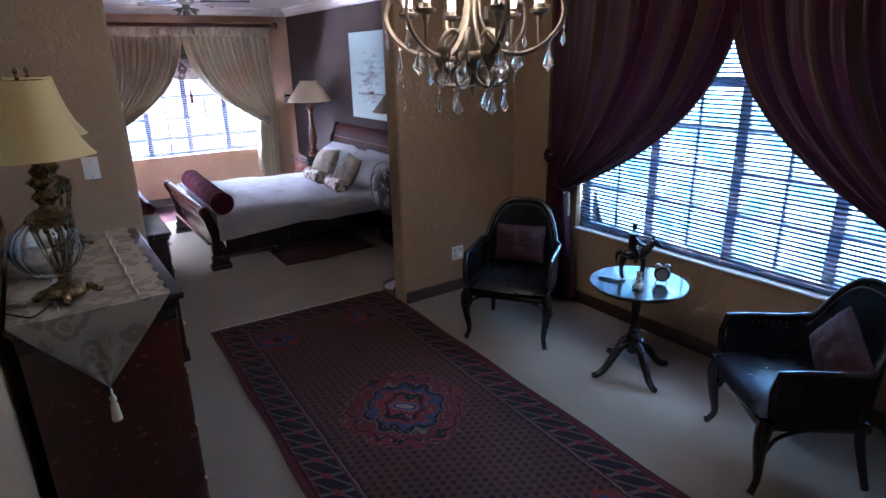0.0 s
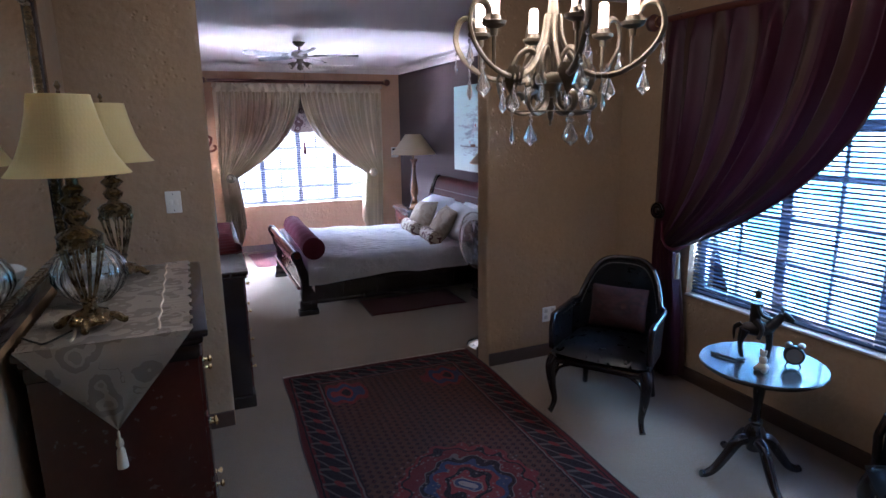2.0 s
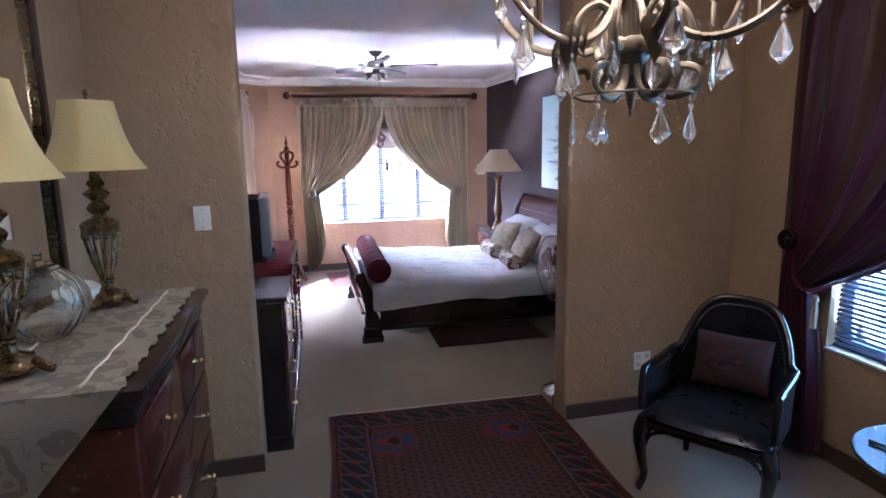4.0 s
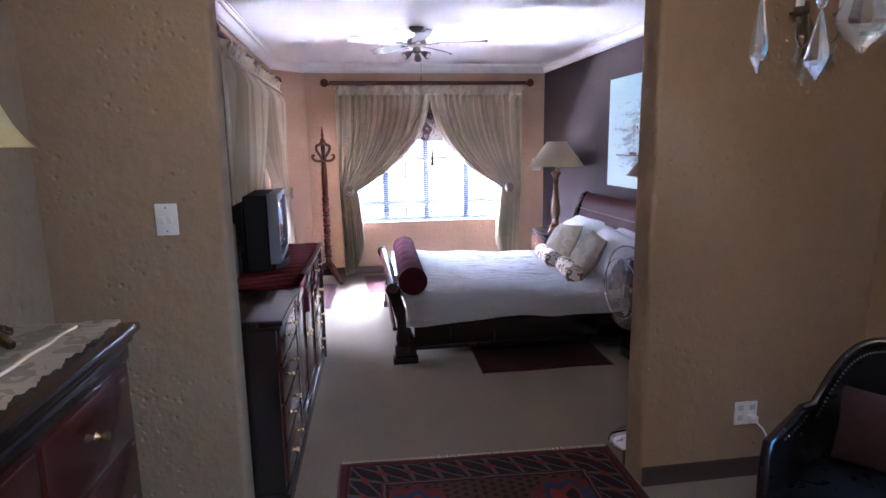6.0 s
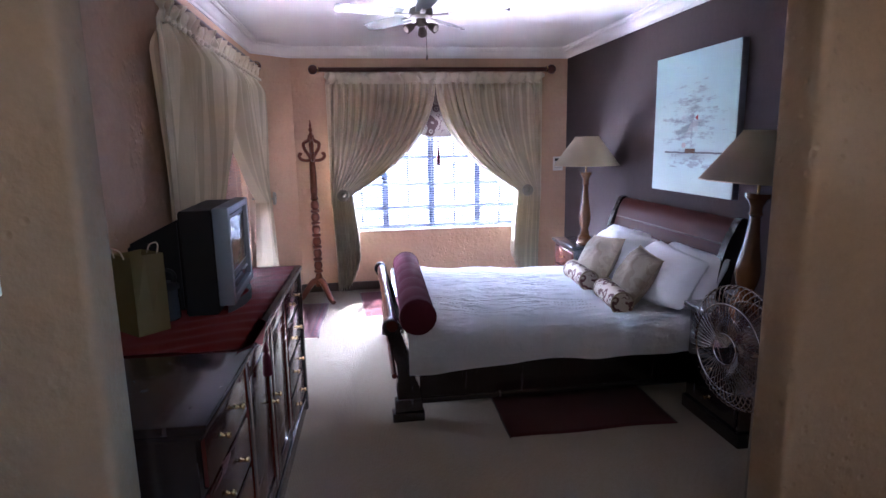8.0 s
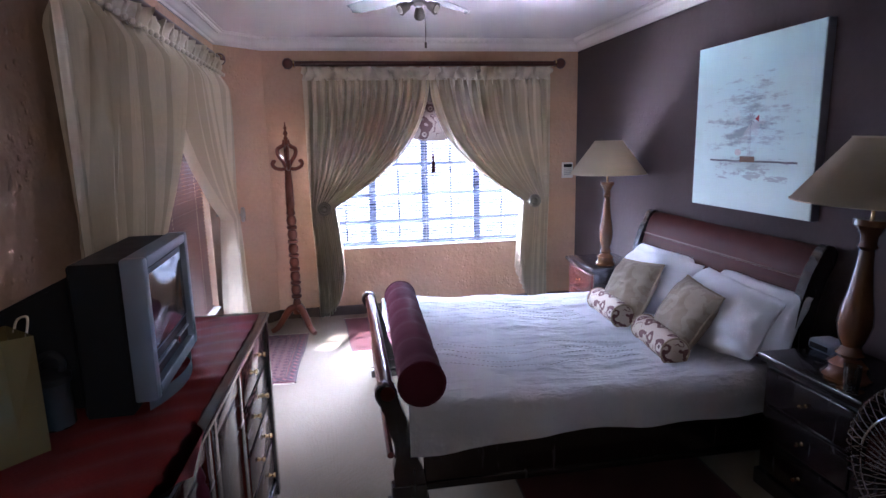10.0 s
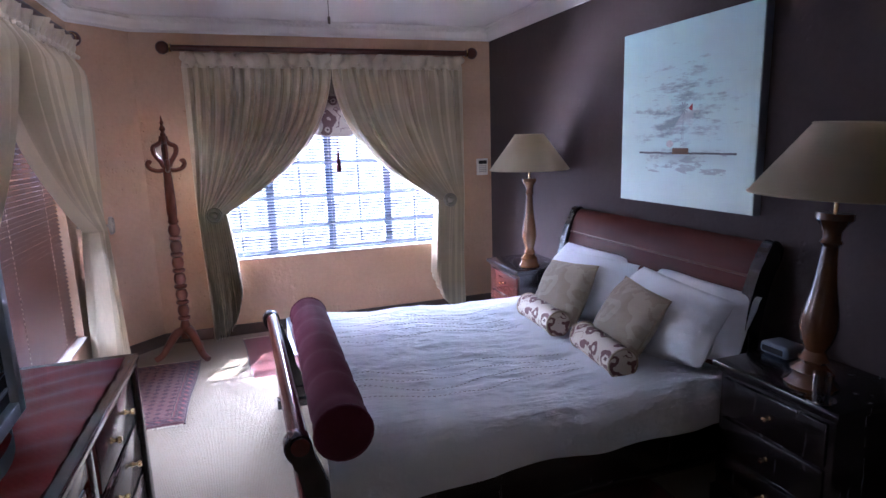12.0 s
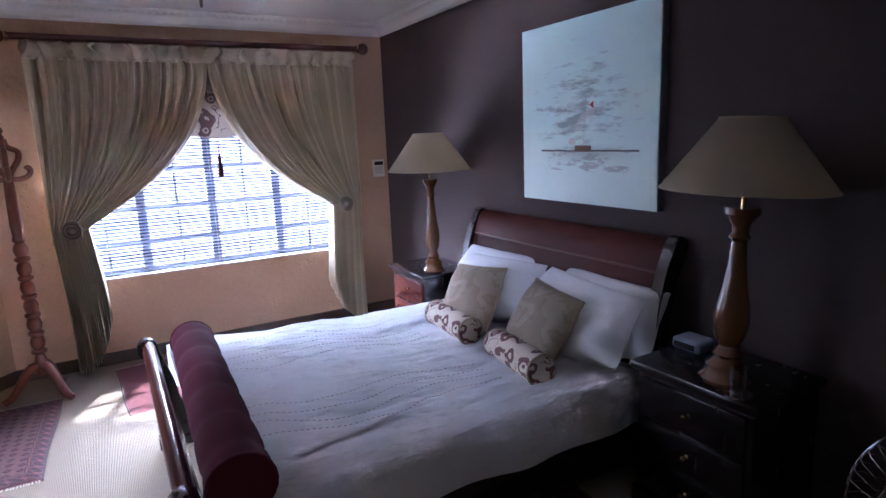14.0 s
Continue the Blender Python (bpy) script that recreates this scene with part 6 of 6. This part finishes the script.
part("screen", sheet(bm_new(), lambda u, v: (0.016 + 0.012 * math.sin(math.pi * u) * math.sin(math.pi * v), (u * 2 - 1) * (W2 - 0.072), TB + 0.130 + (TH - TB - 0.188) * v), 16, 12, 0.003), SCREEN, tv, "dark glass screen")
part("speaker_strip", box(bm_new(), 0.006, 0.016, -W2 + 0.055, W2 - 0.055, TB + 0.078, TB + 0.086, 0.002), PLASTIC_SILVER, tv, "thin silver strip under the screen")
part("button", tube(bm_new(), [(0.006, 0.04, TB + 0.082), (0.022, 0.04, TB + 0.082)], 0.011, 12), CHROME, tv)
part("foot", sheet(bm_new(), lambda u, v: (-0.01 + 0.060 * math.sin(math.pi * u) ** 0.8, (u * 2 - 1) * W2 * 0.86, -0.004 + 0.044 * v), 20, 3, 0.02), PLASTIC_SILVER, tv)
bm = bm_new()
prism(bm, [(-W2 + 0.008, 0.0), (W2 - 0.008, 0.0), (W2 - 0.008, TH - 0.008), (-W2 + 0.008, TH - 0.008)], "x", -0.17, -0.035, 0.01)
part("front_case", bm, PLASTIC_BLACK, tv)
bm = bm_new()
fa = [bm.verts.new((-0.17, y, z)) for y, z in ((-W2 + 0.03, 0.02), (W2 - 0.03, 0.02), (W2 - 0.03, TH - 0.04), (-W2 + 0.03, TH - 0.04))]
fb = [bm.verts.new((-0.40, y, z)) for y, z in ((-0.17, 0.01), (0.17, 0.01), (0.17, TH - 0.15), (-0.17, TH - 0.15))]
bm.faces.new(fa)
bm.faces.new(fb[::-1])
for i in range(4):
    bm.faces.new((fa[i], fa[(i + 1) % 4], fb[(i + 1) % 4], fb[i]))
bmesh.ops.bevel(bm, geom=list(bm.edges), offset=0.012, segments=2, affect="EDGES")
part("tube_case", bm, PLASTIC_BLACK, tv)

bag = thing("gift_bag", (-0.589, 4.886, DZ + 0.013), "shiny gold paper gift bag standing on the dresser", "bag", "", 137)
bm = bm_new()
hw, hd, hh = 0.080, 0.062, 0.30
ring0 = [(-hw, -hd), (0, -hd), (hw, -hd), (hw, 0), (hw, hd), (0, hd), (-hw, hd), (-hw, 0)]
ring1 = [(-hw, -hd), (0, -hd), (hw, -hd), (hw - 0.02, 0), (hw, hd), (0, hd), (-hw, hd), (-hw + 0.02, 0)]
lo = [bm.verts.new((x, y, 0)) for x, y in ring0]
mi = [bm.verts.new((x, y, 0.07)) for x, y in ring0]
hi = [bm.verts.new((x, y, hh)) for x, y in ring1]
bm.faces.new(lo)
fs = [bm.faces.new((a[i], a[(i + 1) % 8], b[(i + 1) % 8], b[i])) for a, b in ((lo, mi), (mi, hi)) for i in range(8)]
bmesh.ops.solidify(bm, geom=list(bm.faces), thickness=0.0015)
part("paper", bm, PAPER, bag, "", False)
for s in (-1, 1):
    part("handle", tube(bm_new(), spline([(-0.035, s * hd, hh - 0.01), (-0.03, s * (hd + 0.01), hh + 0.02), (0.0, s * (hd + 0.02), hh + 0.03), (0.03, s * (hd + 0.01), hh + 0.02), (0.035, s * hd, hh - 0.01)], 5), 0.003, 6), CREAM_CORD, bag)

flask = thing("water_flask", (-0.535, 5.022, DZ + 0.010), "smoky grey water flask with black lid and carrying loop", "flask")
part("body", lathe(bm_new(), [(0.0, 0.0), (0.040, 0.0), (0.045, 0.006), (0.046, 0.070), (0.042, 0.100), (0.045, 0.108), (0.045, 0.128), (0.0, 0.128)], 28), simple("smoked_plastic", (0.035, 0.040, 0.045), 0.18, var=0.2, bump=0.0), flask)
lid = part("lid", lathe(bm_new(), [(0.0, 0.128), (0.047, 0.128), (0.048, 0.145), (0.036, 0.156), (0.020, 0.160), (0.0, 0.160)], 28), PLASTIC_BLACK, flask, "black screw lid")
part("carrying_loop", tube(bm_new(), spline([(-0.026, 0, 0.154), (-0.032, 0, 0.180), (-0.012, 0, 0.202), (0.014, 0, 0.202), (0.031, 0, 0.182), (0.026, 0, 0.154)], 5), 0.008, 8, False, 1.4), PLASTIC_BLACK, lid)

# ---- bedroom: coat stand, fans ----
hat = thing("coat_stand", (-0.20, 8.60, 0), "carved red cherry wood coat stand in the corner", "coat stand")
prof = [(0.0, 0.16), (0.030, 0.16), (0.034, 0.20), (0.028, 0.26), (0.020, 0.30)]
z = 0.30
for k in range(6):
    prof += [(0.034, z + 0.012), (0.036, z + 0.028), (0.022, z + 0.040), (0.030, z + 0.055), (0.034, z + 0.085), (0.028, z + 0.115), (0.020, z + 0.125)]
    z += 0.125
prof += [(0.030, 1.07), (0.024, 1.10), (0.028, 1.15), (0.026, 1.30), (0.021, 1.46), (0.018, 1.50), (0.0, 1.50)]
part("pole", lathe(bm_new(), [(r * 1.3, h) for r, h in prof], 20), CHERRY, hat)
part("finial", lathe(bm_new(), [(0.0, 1.70), (0.016, 1.70), (0.020, 1.72), (0.010, 1.735), (0.022, 1.755), (0.014, 1.775), (0.007, 1.785), (0.015, 1.80), (0.007, 1.82), (0.004, 1.85), (0.0, 1.852)], 16), CHERRY, hat)
hook = bm_new()
tube(hook, spline([(0.015, 0, 1.46), (0.06, 0, 1.455), (0.105, 0, 1.47), (0.125, 0, 1.50), (0.115, 0, 1.525), (0.098, 0, 1.515)], 5), 0.016, 8)
hme = finish(hook, "hook", CHERRY)
cage = bm_new()
tube(cage, spline([(0.016, 0, 1.48), (0.035, 0, 1.52), (0.070, 0, 1.575), (0.075, 0, 1.625), (0.045, 0, 1.645), (0.020, 0, 1.665), (0.012, 0, 1.705)], 5), 0.017, 8)
cme = finish(cage, "scroll", CHERRY)
foot = bm_new()
fp = spline([(0.02, 0, 0.22), (0.07, 0, 0.20), (0.13, 0, 0.12), (0.18, 0, 0.05), (0.235, 0, 0.018)], 5)
tube(foot, fp, [0.036 - 0.012 * i / len(fp) for i in range(len(fp))], 10)
fme = finish(foot, "foot", CHERRY)
for k in range(4):
    piece("hook", hme, hat, pose(0, 0, 0, 0, 0, 90 * k + 10))
    piece("scroll", cme, hat, pose(0, 0, 0, 0, 0, 90 * k + 10))
for k in range(3):
    piece("foot", fme, hat, pose(0, 0, 0, 0, 0, 120 * k + 70))

cf = thing("ceiling_fan", (0.725, 6.72, H), "brushed metal ceiling fan with spotlights, standing still", "ceiling fan")
part("canopy", lathe(bm_new(), [(0.0, -0.045), (0.030, -0.045), (0.062, -0.012), (0.066, 0.0), (0.0, 0.0)], 24), FAN_METAL, cf)
part("downrod", tube(bm_new(), [(0, 0, -0.045), (0, 0, -0.09)], 0.012, 10), FAN_METAL, cf)
part("motor", lathe(bm_new(), [(0.0, -0.165), (0.055, -0.165), (0.078, -0.15), (0.084, -0.125), (0.078, -0.10), (0.05, -0.085), (0.0, -0.085)], 28), FAN_METAL, cf)
blade = bm_new()
sheet(blade, lambda u, v: (0.14 + 0.46 * v, (u - 0.5) * (0.085 + 0.055 * math.sin(math.pi * (v * 0.75 + 0.1))) * (1 if v < 0.93 else math.sqrt(max(0.02, 1 - ((v - 0.93) / 0.07) ** 2))), -0.135 + 0.10 * (u - 0.5) * 0.28), 6, 24, 0.006)
bme = finish(blade, "blade", BLADE)
arm = finish(box(bm_new(), 0.06, 0.19, -0.016, 0.016, -0.146, -0.138, 0.003), "blade_arm", FAN_METAL)
for k in range(5):
    piece("blade", bme, cf, pose(0, 0, 0, 0, 0, -18 + 72 * k))
    piece("blade_arm", arm, cf, pose(0, 0, 0, 0, 0, -18 + 72 * k))
part("light_hub", lathe(bm_new(), [(0.0, -0.215), (0.02, -0.215), (0.038, -0.20), (0.034, -0.165), (0.0, -0.165)], 20), FAN_METAL, cf)
for k in range(3):
    a = radians(120 * k + 200)
    d = Vector((math.cos(a), math.sin(a), -0.55)).normalized()
    p = Vector((0.03 * math.cos(a), 0.03 * math.sin(a), -0.195))
    sp = part("spotlight", tube(bm_new(), [p, p + d * 0.03, p + d * 0.045, p + d * 0.095], [0.010, 0.012, 0.024, 0.033], 14), FAN_METAL, cf)
    part("bulb", ball(bm_new(), p + d * 0.088, 0.024, seg=10), BULB, sp)
part("pull_chain", tube(bm_new(), [(0.03, -0.03, -0.21), (0.03, -0.03, -0.40)], 0.002, 5), FAN_METAL, cf)
part("chain_pull", lathe(bm_new(), [(0.0, -0.44), (0.006, -0.435), (0.007, -0.41), (0.0, -0.40)], 8, (0.03, -0.03)), FAN_METAL, cf)

sf = thing("pedestal_fan", (1.642, 4.365, 0), "chrome pedestal fan with wire guard beside the opening", "fan", "", 6.0)
part("base", lathe(bm_new(), [(0.0, 0.0), (0.15, 0.0), (0.155, 0.012), (0.14, 0.03), (0.06, 0.05), (0.025, 0.07), (0.0, 0.072)], 36), CHROME, sf)
part("pole", tube(bm_new(), [(0, 0, 0.07), (0, 0, 0.83)], 0.014, 12), CHROME, sf)
mb = lathe(bm_new(), [(0.0, -0.10), (0.045, -0.095), (0.055, -0.07), (0.055, 0.03), (0.045, 0.045), (0.0, 0.05)], 24)
bmesh.ops.rotate(mb, verts=mb.verts, matrix=Euler((0, radians(-90), 0)).to_matrix())
bmesh.ops.translate(mb, verts=mb.verts, vec=(-0.025, 0, 0.88))
part("motor_housing", mb, CHROME, sf)
GR = 0.218
for nm, s in (("front_guard", -1), ("rear_guard", 1)):
    g = bm_new()
    for k in range(56):
        a = 2 * math.pi * k / 56
        pts = [(-0.100 + s * (0.055 * math.cos(t * math.pi / 2) ** 0.6), GR * math.sin(t * math.pi / 2) * math.cos(a), 0.88 + GR * math.sin(t * math.pi / 2) * math.sin(a)) for t in (0.15, 0.35, 0.6, 0.8, 0.93, 0.995)]
        tube(g, pts, 0.0012, 4)
    for rr, dx in ((GR, 0.0), (GR * 0.72, 0.045), (GR * 0.25, 0.054)):
        tube(g, [(-0.100 + s * dx, rr * math.cos(a), 0.88 + rr * math.sin(a)) for a in (2 * math.pi * k / 48 for k in range(48))], 0.0028, 6, True)
    part(nm, g, CHROME, sf, "chrome wire guard")["kind"] = "stuff"
for k in range(3):
    bl = bm_new()
    sheet(bl, lambda u, v: (-0.100 + 0.035 * (u - 0.5), (0.03 + 0.14 * v) * math.cos((u - 0.5) * 1.3), (0.03 + 0.14 * v) * math.sin((u - 0.5) * 1.3)), 8, 6, 0.003)
    bmesh.ops.rotate(bl, verts=bl.verts, matrix=Euler((radians(120 * k + 20), 0, 0)).to_matrix())
    bmesh.ops.translate(bl, verts=bl.verts, vec=(0, 0, 0.88))
    part("blade", bl, CHROME, sf)
single("fan_cord", tube(bm_new(), spline([(1.685, 4.35, 0.05), (1.64, 4.29, 0.06), (1.70, 4.20, 0.16), (1.80, 4.19, 0.22)], 6), 0.004, 6), PLASTIC_BLACK, "thin dark power cord of the fan", "cord")
